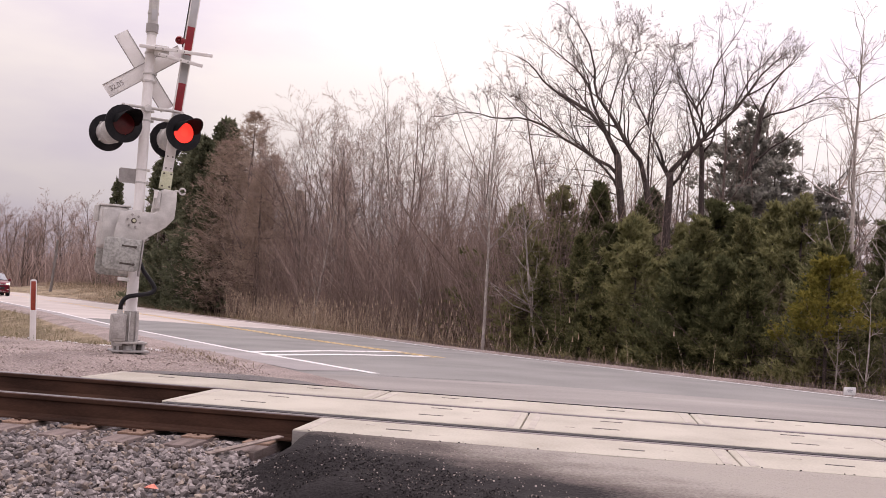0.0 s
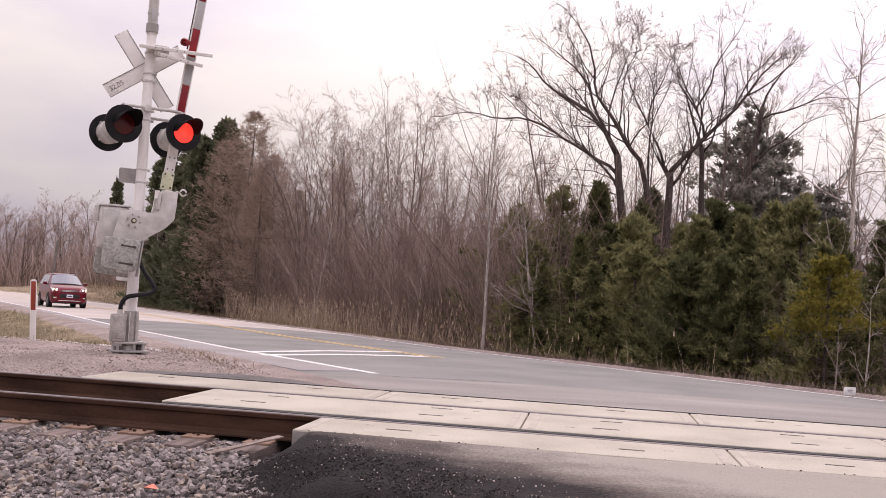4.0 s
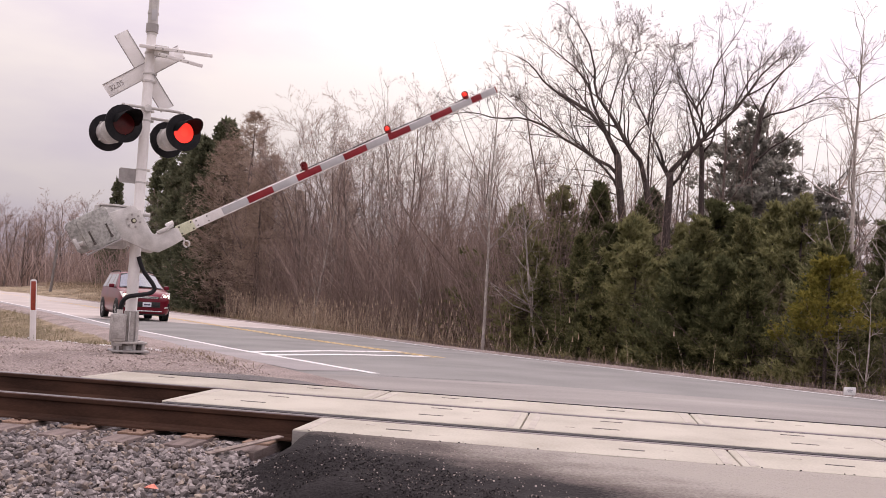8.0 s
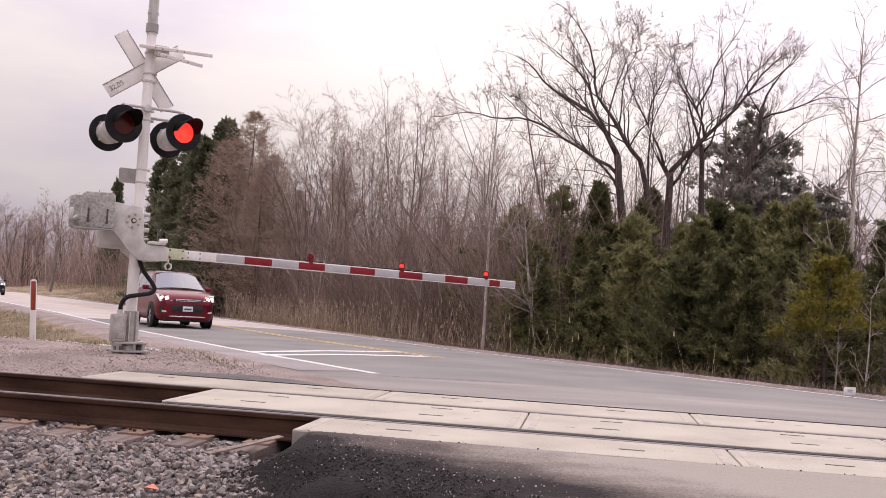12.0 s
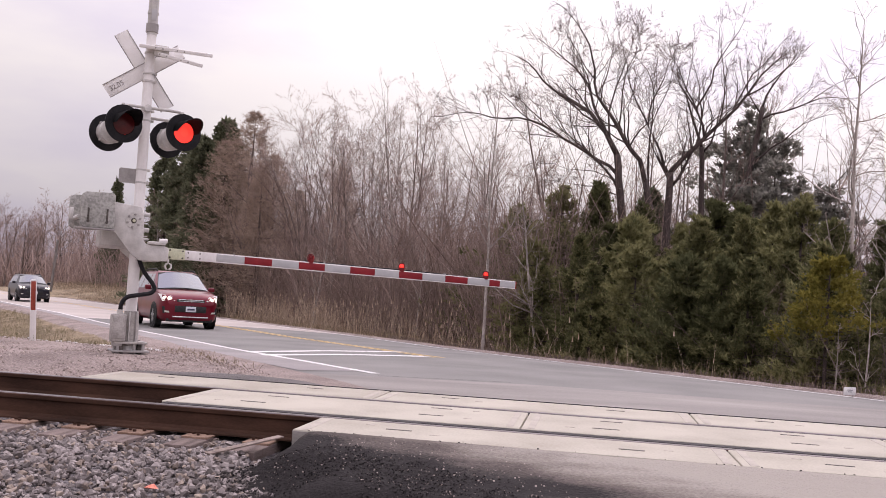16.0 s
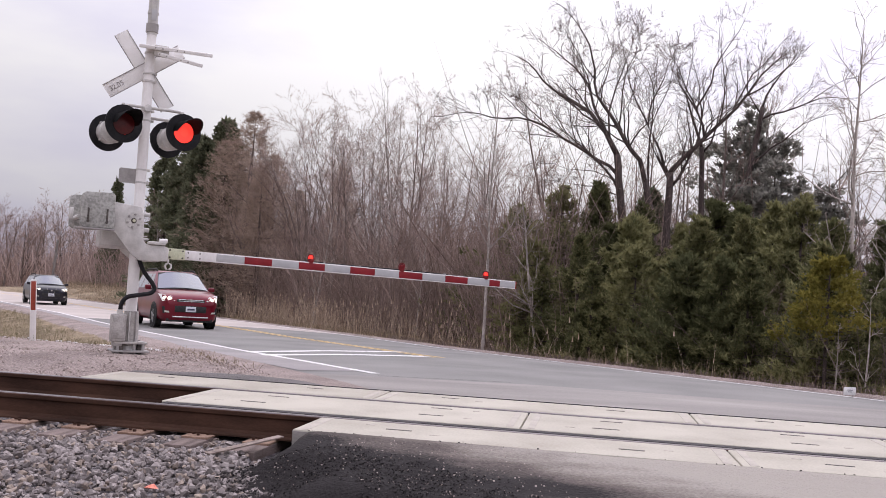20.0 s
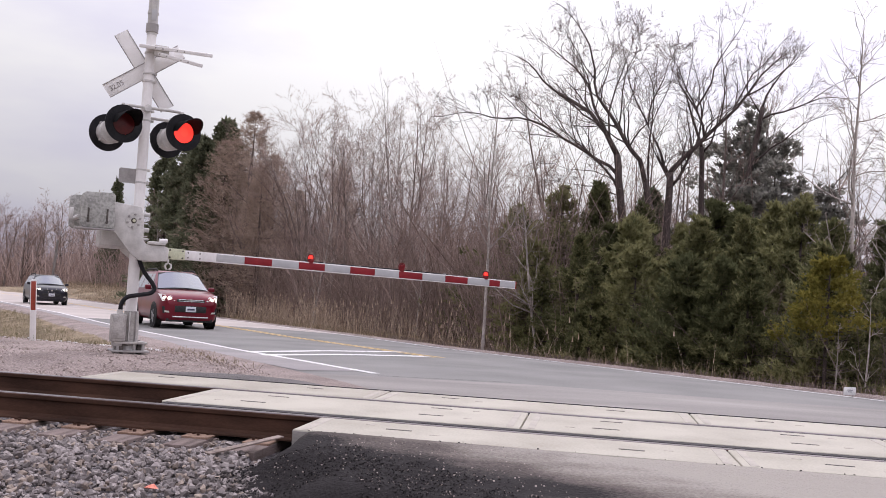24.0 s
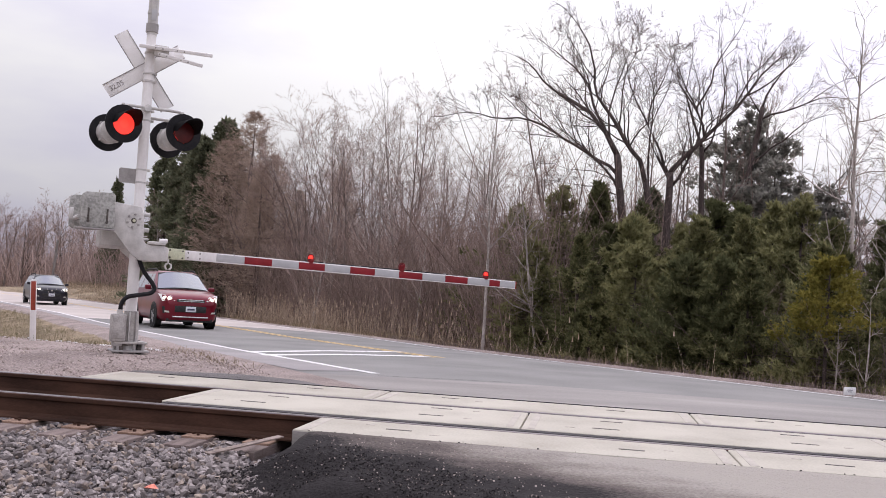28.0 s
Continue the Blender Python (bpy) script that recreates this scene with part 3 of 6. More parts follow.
# rails
GAUGE = 1.507
for y in (0.0, GAUGE):
    rail = thing("rail", pose(0, y, 0), "rusty steel rail with a worn bright head, spiked to timber ties", "rail", "rails of the track")
    half = [(0.031, -0.008), (0.036, -0.016), (0.034, -0.042), (0.010, -0.058), (0.009, -0.165), (0.028, -0.190), (0.074, -0.202), (0.074, -0.215)]
    prof = half + [(-a, b) for a, b in reversed(half)]
    bm = bmesh.new()
    ends = [[bm.verts.new((x, a, b)) for a, b in prof] for x in (-70.0, 70.0)]
    k = len(prof)
    for i in range(k):
        bm.faces.new((ends[0][i], ends[0][(i + 1) % k], ends[1][(i + 1) % k], ends[1][i]))
    bm.faces.new(ends[0])
    bm.faces.new(ends[1][::-1])
    bmesh.ops.recalc_face_normals(bm, faces=bm.faces[:])
    part("rail_body", bm, M["rust"], rail, flat=True)
    cap = bmesh.new()
    hp = [(-0.0312, -0.009), (-0.026, -0.001), (0, 0.0), (0.026, -0.001), (0.0312, -0.009)]
    ends = [[cap.verts.new((x, a, b)) for a, b in hp] for x in (-70.0, 70.0)]
    for i in range(4):
        cap.faces.new((ends[0][i], ends[1][i], ends[1][i + 1], ends[0][i + 1]))
    cap.faces.new((ends[0][4], ends[1][4], ends[1][0], ends[0][0]))
    bmesh.ops.recalc_face_normals(cap, faces=cap.faces[:])
    part("rail_head", cap, M["head"], rail, "bright worn running surface")

# ties, with plates and spikes
tie = thing("railway_tie", pose(-2.6, 0.753, 0), "weathered timber tie with rusty plates, sunk in ballast", "railway tie", "ties of the track")
part("timber", box((0, 0, -0.335), (0.235, 2.72, 0.20), 0.012), M["tie"], tie)
PLATE = box((0, 0, 0), (0.225, 0.44, 0.018), 0.004).copy()
SPIKE = box((0, 0, 0.012), (0.02, 0.03, 0.03), 0.004)
me_plate, me_spike = bpy.data.meshes.new("plate"), bpy.data.meshes.new("spike")
PLATE.to_mesh(me_plate), SPIKE.to_mesh(me_spike)
me_plate.materials.append(M["plate"]), me_spike.materials.append(M["rust"])
for side in (-0.753, 0.753):
    pl = part("tie_plate", me_plate, None, tie, at=pose(0, side - 0.04 if side < 0 else side + 0.04, -0.227))
    for dx, dy in ((-0.06, -0.095), (0.06, -0.085), (-0.05, 0.09), (0.06, 0.095), (0.0, -0.14)):
        part("spike", me_spike, None, pl, at=pose(dx, dy, 0.0))
for k in range(1, 26):
    copy_thing(tie, pose(-2.6 - 0.53 * k, 0.753 + random.uniform(-0.05, 0.05), random.uniform(-0.006, 0.006), 0, 0, random.uniform(-0.8, 0.8)))

# concrete crossing panels
crossing = thing("level_crossing", pose(0, 0.75, 0), "level crossing deck of pale concrete panels between and beside the rails", "level crossing")
def panel(x0, x1, y0, y1, slots, label):
    ln, wd = x1 - x0, y1 - y0
    p = part("concrete_panel", box((ln / 2, 0, -0.088), (ln - 0.012, wd, 0.176), 0.012), M["concrete"], crossing, label, at=pose(x0, (y0 + y1) / 2 - 0.75, 0))
    # dark flat plates stand in for the recessed slots' shade; short ones are mortar
    for sx_, sy_, w in slots:
        part("lifting_slot", box((sx_, sy_, 0.0), (w, 0.032, 0.006), 0.001), M["dark_metal"] if w > 0.1 else M["patch"], p, "flat plate for a lifting slot, the long ones shade-dark")
    for e in (0.09, ln - 0.09):
        part("mortar_patch", box((e, 0, 0.0), (0.06, wd * 0.96, 0.005), 0.001), M["patch"], p)
    return p


FIELD = "pale concrete field panel with dark-plated lifting slots beside the rail"
for k in range(4):
    x0 = -2.13 + 3.21 * k
    panel(x0, x0 + 3.21, -0.82, -0.062, ((0.73, 0.0, 0.2), (2.48, -0.06, 0.19), (0.47, 0.17, 0.07), (2.75, 0.05, 0.07), (1.03, -0.13, 0.08)), FIELD)
for k in range(5):
    x0 = -3.65 + 3.13 * k
    panel(x0, x0 + 3.13, 0.222, 1.385, ((0.70, -0.2, 0.23), (0.76, 0.34, 0.2), (2.32, -0.17, 0.22), (2.33, 0.38, 0.2), (0.40, -0.25, 0.08), (2.65, -0.22, 0.07), (2.66, 0.36, 0.07)), "pale concrete gauge panel laid between the rails")
for k in range(5):
    x0 = -5.19 + 3.12 * k
    panel(x0, x0 + 3.12, 1.565, 2.42, ((0.69, 0.16, 0.18), (2.37, 0.14, 0.18), (1.0, 0.05, 0.08)), FIELD)
for name, y0, y1, z in (("flangeway", 0.037, 0.112, -0.030), ("flangeway_lip", 0.114, 0.220, -0.008), ("flangeway", 1.387, GAUGE - 0.037, -0.006), ("rubber_filler", -0.06, -0.037, -0.012), ("rubber_filler", GAUGE + 0.037, 1.563, -0.012)):
    x0 = -2.1 if y0 < 0 else (-3.6 if y0 < GAUGE - 0.05 else -5.1)
    ob = part(name, box((7 + x0 / 2, (y0 + y1) / 2, z - 0.06), (14 - x0, y1 - y0, 0.12)), M["rubber"])
    tagged(ob, "black rubber filler strip beside the rail", "rubber strip", kind="structure")

part("dirt_crust", box((-2.127, -1.19, -0.094), (0.006, 0.72, 0.16), 0.002), M["dusty"], crossing, "dry mud on the panel's end")
part("dirt_crust", box((-1.66, -1.572, -0.094), (0.92, 0.006, 0.16), 0.002), M["dusty"], crossing, "dry mud on the panel's side")
part("joint_strip", box((2.9, 1.687, -0.003), (15.0, 0.022, 0.02), 0.003), M["rubber"], crossing, "thin dark tar joint along the far panels")

# a steel strip that leans from the ballast on the panel's end, over a dark gap
strap = part("steel_strap", box((0, 0, 0), (0.66, 0.075, 0.012), 0.003), M["rust_strap"])
lo_end, hi_end = Vector((-2.74, -0.88, -0.222)), Vector((-2.36, -0.36, -0.135))
strap.matrix_basis = Matrix.Translation((lo_end + hi_end) / 2) @ (hi_end - lo_end).to_track_quat("X", "Z").to_matrix().to_4x4()
tagged(strap, "loose rusty steel strap leaning on the panel end", "steel strap")


# ---- the crossing signal; in its space x runs along the lowered arm, y away along the road ----
SIG = pose(-6.319, 4.815, 0, 0, 0, 36.5)
signal = thing("crossing_signal", SIG, "weathered white railway crossing signal mast with red flashing lamps", "crossing signal")
part("mast", rod((0, 0, 0.05), (0, 0, 4.55), 0.082, 0.066, 20), M["white_metal"], signal)
part("upper_pipe", rod((0, 0, 4.5), (0, 0, 6.3), 0.070, 0.070, 20), M["galv"], signal, "grey upper pipe")
part("pipe_cap", rod((0, 0, 6.3), (0, 0, 6.36), 0.078, 0.03, 20), M["dull"], signal)
part("pipe_collar", rod((0, 0, 4.54), (0, 0, 4.66), 0.087, 0.087, 20), M["dull"], signal)
part("band", rod((0, 0, 4.80), (0, 0, 4.83), 0.078, 0.078, 20), M["galv"], signal)
for z in (4.24, 3.95, 3.84, 3.42, 3.28, 2.58, 2.40):
    bm = rod((0, 0, z - 0.012), (0, 0, z + 0.012), 0.079, 0.079, 20)
    add_box(bm, (0.09, -0.02, z), (0.04, 0.03, 0.036), 0.004)
    add_rod(bm, (0.095, -0.05, z), (0.095, 0.03, z), 0.008)
    part("clamp", bm, M["galv"], signal)
for z in (4.78,):
    part("tag", box((0.0, -0.076, z), (0.07, 0.006, 0.16), 0.002), M["silver"], signal, "small pale tag")

# crossbuck behind the mast, its back towards the track
for k, (ang, yy) in enumerate(((-54.0, 0.115), (36.5, 0.098))):
    blade = part("crossbuck_blade", box((0, 0, 0), (1.22, 0.006, 0.205), 0.002), M["sign_white"], signal, at=pose(-0.045, yy, 4.0, 0, -ang, 0))
    for e in (-0.098, 0.098):
        part("edge_strip", box((0, -0.006, e), (1.22, 0.012, 0.012), 0.002), M["dull"], blade)
    if k == 1:
        for text, dx in (("32.05", -0.45),):
            cu = bpy.data.curves.new("figures", "FONT")
            cu.body, cu.size, cu.align_x, cu.align_y, cu.extrude = text, 0.10, "CENTER", "CENTER", 0.001
            tx = new("figures_source", cu)
            me = bpy.data.meshes.new_from_object(tx.evaluated_get(bpy.context.evaluated_depsgraph_get()))
            bpy.data.objects.remove(tx)
            part("figures", me, M["dull"], blade, "grey stencilled figures", at=pose(dx, -0.007, 0.0, 90, 0, 0))
# two thin bracket blades over the arm side
for (x0, z0, x1, z1, y0, y1) in ((-0.17, 4.30, 0.83, 4.325, -0.10, -0.12), (0.08, 4.225, 0.70, 4.155, -0.10, -0.12)):
    ln = math.hypot(x1 - x0, z1 - z0)
    b = part("sign_blade", box((0, 0, 0), (ln, 0.16, 0.05), 0.006), M["sign_white"], signal, "thin white sign blade seen edge-on", at=pose((x0 + x1) / 2, -0.13, (z0 + z1) / 2, 14, -math.degrees(math.atan2(z1 - z0, x1 - x0)), 0))
    for dx in (-0.30, -0.2, 0.0, 0.1):
        part("bolt", rod((dx, -0.085, 0), (dx, -0.07, 0), 0.010, 0.010, 8), M["dull"], b)
part("blade_clamp", box((0.13, -0.12, 4.27), (0.2, 0.08, 0.16), 0.02), M["galv"], signal)
part("sign_plate", prism([(-0.30, 2.40), (-0.28, 2.38), (-0.05, 2.38), (-0.05, 2.585), (-0.28, 2.585), (-0.30, 2.565)], -0.004, 0.004), M["dull"], signal, "bare grey back of a small sign")

# lamp arms
part("lamp_arm", pipe([(-0.36, -0.10, 3.36), (-0.33, -0.12, 3.42), (-0.25, -0.12, 3.445), (0.0, -0.12, 3.447), (0.40, -0.12, 3.447), (0.47, -0.12, 3.42), (0.49, -0.12, 3.36)], 0.022), M["galv"], signal)
part("lamp_arm", pipe([(-0.45, 0.12, 3.25), (-0.42, 0.12, 3.33), (-0.30, 0.12, 3.345), (0.25, 0.12, 3.345), (0.36, 0.12, 3.33), (0.38, 0.12, 3.25)], 0.022), M["galv"], signal)
part("arm_hub", rod((0, -0.16, 3.44), (0, 0.05, 3.42), 0.05, 0.05, 16), M["galv"], signal)


def half_tube(r, y0, y1, a0, a1, thick=0.004, seg=22):
    """A visor: part of a tube along -y, longer at its top."""
    bm = bmesh.new()
    rows = []
    for k in range(seg + 1):
        a = radians(a0 + (a1 - a0) * k / seg)
        tip = y0 + (y1 - y0) * (0.36 + 0.64 * max(math.sin(a), 0.0) ** 0.8)
        rows.append([bm.verts.new((rr * math.cos(a), yy, rr * math.sin(a))) for rr, yy in ((r, y0), (r, tip), (r + thick, tip), (r + thick, y0))])
    for a, b in zip(rows, rows[1:]):
        for i in range(3):
            bm.faces.new((a[i], a[i + 1], b[i + 1], b[i]))
    bmesh.ops.recalc_face_normals(bm, faces=bm.faces[:])
    return bm


def ring(r0, r1, y0, y1, seg=32):
    bm = bmesh.new()
    loops = [[bm.verts.new((r * math.cos(k * 2 * math.pi / seg), y, r * math.sin(k * 2 * math.pi / seg))) for k in range(seg)] for r, y in ((r0, y0), (r1, y0), (r1, y1), (r0, y1))]
    for i in range(4):
        a, b = loops[i], loops[(i + 1) % 4]
        for k in range(seg):
            bm.faces.new((a[k], a[(k + 1) % seg], b[(k + 1) % seg], b[k]))
    bmesh.ops.recalc_face_normals(bm, faces=bm.faces[:])
    return bm


def lens_mesh(r, dome, glow_mat, off_mat, hot=None):
    """A lens that gives light on its front and is dull on its back."""
    bm = bmesh.new()
    seg, rings = 24, 5
    for side in (-1, 1):
        tip = bm.verts.new((0, side * (dome + 0.003), 0))
        last = None
        for j in range(1, rings + 1):
            rr = r * j / rings
            y = side * (0.003 + dome * (1 - (j / rings) ** 2))
            loop = [bm.verts.new((rr * math.cos(k * 2 * math.pi / seg), y, rr * math.sin(k * 2 * math.pi / seg))) for k in range(seg)]
            for k in range(seg):
                q = (tip, loop[k], loop[(k + 1) % seg]) if last is None else (last[k], loop[k], loop[(k + 1) % seg], last[(k + 1) % seg])
                fc = bm.faces.new(q if side > 0 else q[::-1])
                fc.material_index = (2 if j <= 2 else 0) if side < 0 else 1
            last = loop
    bmesh.ops.recalc_face_normals(bm, faces=bm.faces[:])
    me = bpy.data.meshes.new("lens")
    bm.to_mesh(me)
    bm.free()
    me.shade_smooth()
    for m in (glow_mat, off_mat, hot or glow_mat):
        me.materials.append(m)
    return me


LENS = lens_mesh(0.149, 0.02, M["lens_on"], M["lens_off"], M["lens_hot"])
DISC, HOOD = ring(0.152, 0.262, -0.006, 0.006), half_tube(0.156, 0.0, -0.42, -4, 184)
BODY = bmesh.new()
add_rod(BODY, (0, 0.19, 0), (0, 0.215, 0), 0.162, 0.11, 24)
for a0, a1 in ((0.006, 0.19),):
    side = ring(0.156, 0.166, a0, a1)
    spare = bpy.data.meshes.new("spare")
    side.to_mesh(spare)
    BODY.from_mesh(spare)
LAMP_MESH = {}
for key, bm, m_ in (("disc", DISC, "black"), ("hood", HOOD, "visor"), ("housing", BODY, "galv")):
    me = bpy.data.meshes.new(key)
    bm.to_mesh(me)
    bm.free()
    smooth(me)
    me.materials.append(M[m_])
    LAMP_MESH[key] = me
# a shallow dark cup in front of the housing, in which the lens turns
CUP = ring(0.150, 0.156, -0.012, 0.186)
add_rod(CUP, (0, 0.176, 0), (0, 0.186, 0), 0.152, 0.152, 24)
me_cup = bpy.data.meshes.new("bezel")
CUP.to_mesh(me_cup)
me_cup.materials.append(M["visor"])
flashers = []
for name, x, y, z, turn in (("a", -0.323, -0.25, 3.161, 13.5), ("b", 0.49, -0.25, 3.145, 13.5), ("c", -0.453, 0.30, 3.09, 13.5 + 180), ("d", 0.379, 0.30, 3.093, 13.5 + 180)):
    lamp = part("signal_lamp", LAMP_MESH["disc"], None, signal, "black round backplate with a hooded red lamp", at=pose(x, y, z, 0, 0, turn))
    part("hood", LAMP_MESH["hood"], None, lamp)
    part("housing", LAMP_MESH["housing"], None, lamp, "pale metal lamp housing", at=pose(0, 0, 0))
    part("bezel", me_cup, None, lamp)
    for k in range(4):
        a = radians(45 + 90 * k)
        part("latch", box((0.168 * math.cos(a), 0.05, 0.168 * math.sin(a)), (0.03, 0.05, 0.03), 0.006), M["galv"], lamp)
    lens = part("lens", LENS, None, lamp, at=pose(0, 0.0, 0))
    part("stem", rod((0.0, 0.1, 0.15), (0.02, 0.12, 0.30), 0.022, 0.022, 10), M["galv"], lamp)
    flashers.append((lens, name in "ac"))

# gate mechanism box, junction box, foot
# white box under the counterweight; its shade is put into the grey finish
mech = part("mechanism_box", box((-0.32, 0.06, 1.745), (0.39, 0.30, 0.585), 0.05), M["galv"], signal, "white gate mechanism box, greyed for the shade on it")
part("lid", box((-0.32, 0.06, 2.045), (0.41, 0.32, 0.03), 0.012), M["galv"], mech)
part("front_cover", box((-0.335, -0.1, 1.74), (0.30, 0.03, 0.50), 0.012), M["galv"], mech)
part("hinge_bracket", box((-0.545, 0.06, 1.93), (0.06, 0.1, 0.22), 0.01), M["galv"], mech)
part("mount_plate", box((-0.06, 0.0, 1.80), (0.16, 0.22, 0.42), 0.015), M["galv"], signal)
for z in (1.955, 1.74, 1.61):
    part("clamp_bolt", rod((0.05, -0.03, z), (0.155, -0.03, z), 0.035 if z > 1.7 else 0.02, 0.03 if z > 1.7 else 0.018, 14), M["galv"], signal)
part("drive_shaft", rod((-0.105, -0.27, 1.842), (-0.105, 0.34, 1.842), 0.045, 0.045, 16), M["galv"], signal)
jb = part("junction_box", box((-0.175, -0.10, 0.37), (0.19, 0.22, 0.38), 0.025), M["casting"], signal, "grey cast junction box")
part("door", box((-0.185, -0.22, 0.38), (0.14, 0.02, 0.31), 0.01), M["casting"], jb)
part("box_foot", box((-0.175, -0.10, 0.155), (0.12, 0.16, 0.08), 0.015), M["dull"], jb)
part("base_casting", rod((0.01, 0, 0.12), (0.01, 0, 0.60), 0.120, 0.10, 10), M["casting"], signal)
part("rib", box((-0.03, -0.11, 0.36), (0.014, 0.05, 0.46), 0.004), M["galv"], signal)
part("rib", box((0.06, -0.10, 0.36), (0.014, 0.05, 0.46), 0.004), M["dull"], signal)
part("base_flange", box((0.0, -0.02, 0.165), (0.44, 0.34, 0.03), 0.008), M["casting"], signal)
for dx in (-0.17, 0.05, 0.17):
    for dy in (-0.16, 0.12):
        part("anchor_bolt", rod((dx, dy, -0.05), (dx, dy, 0.19), 0.024, 0.020, 10), M["dull"], signal)
part("pedestal", box((-0.14, -0.08, 0.075), (0.10, 0.14, 0.16), 0.01), M["dark_metal"], signal)
part("pedestal", box((0.14, -0.06, 0.075), (0.08, 0.14, 0.16), 0.01), M["dark_metal"], signal)
part("foot_plate", box((0.0, -0.03, 0.05), (0.50, 0.38, 0.028), 0.008), M["dull"], signal, "weathered steel foot plate on the gravel")
part("footing", box((-0.01, -0.02, -0.12), (0.40, 0.36, 0.24), 0.02), M["dark_metal"], signal)
part("hose", pipe([(0.03, -0.10, 1.36), (0.10, -0.12, 1.18), (0.235, -0.15, 1.00), (0.265, -0.16, 0.92), (0.20, -0.18, 0.86), (0.02, -0.20, 0.825), (-0.10, -0.19, 0.79), (-0.16, -0.17, 0.70), (-0.17, -0.15, 0.56)], 0.030), M["black"], signal, "black flexible cable conduit")
part("hose_fitting", rod((-0.17, -0.15, 0.55), (-0.17, -0.15, 0.62), 0.042, 0.042, 14), M["galv"], signal)

# ---- the gate: turns on the drive shaft ----
HUB = SIG @ Vector((-0.105, -0.28, 1.842))


def gate_pose(angle):
    return pose(HUB[0], HUB[1], HUB[2], 0, -angle, 36.5)


gate = thing("barrier_gate", gate_pose(0), "red and silver striped barrier arm with counterweights and three red lamps", "barrier gate")
ARM = [(-0.285, 0.237), (-0.106, 0.216), (0.091, 0.196), (0.138, 0.059), (0.146, -0.253), (0.187, -0.304), (0.279, -0.312), (0.44, -0.316), (0.494, -0.34), (0.494, -0.524), (0.295, -0.538), (0.106, -0.536), (-0.028, -0.437), (-0.216, -0.205), (-0.332, -0.114)]
for y0, label in ((-0.012, "grey cast side arm"), (0.52, "")):
    side = part("side_arm", prism(ARM, y0 - 0.02, y0 + 0.03, 0.012), M["galv"], gate, label)
    if y0 < 0:
        for k in range(6):
            a = radians(60 * k + 20)
            part("hub_bolt", rod((0.085 * math.cos(a), y0 - 0.02, 0.085 * math.sin(a)), (0.085 * math.cos(a), y0 - 0.045, 0.085 * math.sin(a)), 0.017, 0.015, 6), M["dull"], side)
        part("hub_cap", rod((0, y0 - 0.02, 0), (0, y0 - 0.055, 0), 0.024, 0.02, 16), M["cream"], side)
        part("hub_washer", rod((0, y0 - 0.02, 0), (0, y0 - 0.04, 0), 0.038, 0.036, 16), M["dark_metal"], side)
        part("hub_ring", rod((0, y0 - 0.02, 0), (0, y0 - 0.028, 0), 0.11, 0.11, 28), M["galv"], side)
    lw = -0.70 if y0 < 0 else -0.77
    cw = part("counterweight", prism([(lw + 0.03, -0.125), (lw + 0.005, -0.09), (lw, 0.25), (lw + 0.01, 0.30), (lw + 0.055, 0.333), (-0.32, 0.345), (-0.28, 0.333), (-0.265, 0.30), (-0.262, -0.115), (-0.28, -0.14), (lw + 0.065, -0.143)], y0 - 0.10 if y0 < 0 else y0 + 0.03, y0 - 0.02 if y0 < 0 else y0 + 0.11, 0.012), M["weight"], gate, "stacked grey counterweight plates")
    if y0 < 0:
        for sx0 in (-0.60, -0.36):
            part("slot", box((sx0, y0 - 0.1, 0.02), (0.025, 0.006, 0.20), 0.002), M["dark_metal"], cw)
            part("stud", rod((sx0, y0 - 0.1, -0.06), (sx0, y0 - 0.13, -0.06), 0.02, 0.018, 8), M["dark_metal"], cw)
        part("lower_lip", box((-0.50, y0 - 0.06, -0.155), (0.50, 0.12, 0.02), 0.006), M["dull"], cw)
        part("clip", box((-0.81, y0 - 0.05, 0.03), (0.05, 0.06, 0.15), 0.01), M["galv"], cw)
part("cross_bar", rod((-0.70, -0.02, 0.0), (-0.70, 0.53, 0.0), 0.03, 0.03, 12), M["galv"], gate)
part("arm_base", box((0.40, 0.25, -0.42), (0.20, 0.56, 0.17), 0.02), M["galv"], gate)
hook = part("adjuster", box((0.33, -0.02, -0.285), (0.24, 0.09, 0.045), 0.012), M["galv"], gate)
part("adjuster_pin", rod((0.36, -0.02, -0.25), (0.47, -0.02, -0.245), 0.032, 0.032, 12), M["white_metal"], hook)
ringm = Geo()
ringm.tube([(0.505 + 0.042 * math.cos(a), -0.02, -0.595 + 0.042 * math.sin(a)) for a in np.linspace(0, 2 * math.pi, 17)], [0.013] * 17, 8)
part("eye_ring", ringm.mesh("eye_ring"), M["galv"], gate)
part("eye_bolt", rod((0.50, -0.02, -0.55), (0.50, -0.02, -0.49), 0.014, 0.014, 8), M["galv"], gate)


def arm_z(x):
    return -0.419 - 0.01915 * (x - 1.238)


AY = 0.27  # the arm hangs between the two side arms


def bar(x0, x1, h0, h1, y0, y1):
    return prism([(x0, arm_z(x0) - h0 / 2), (x1, arm_z(x1) - h1 / 2), (x1, arm_z(x1) + h1 / 2), (x0, arm_z(x0) + h0 / 2)], AY + y0, AY + y1, 0.004)


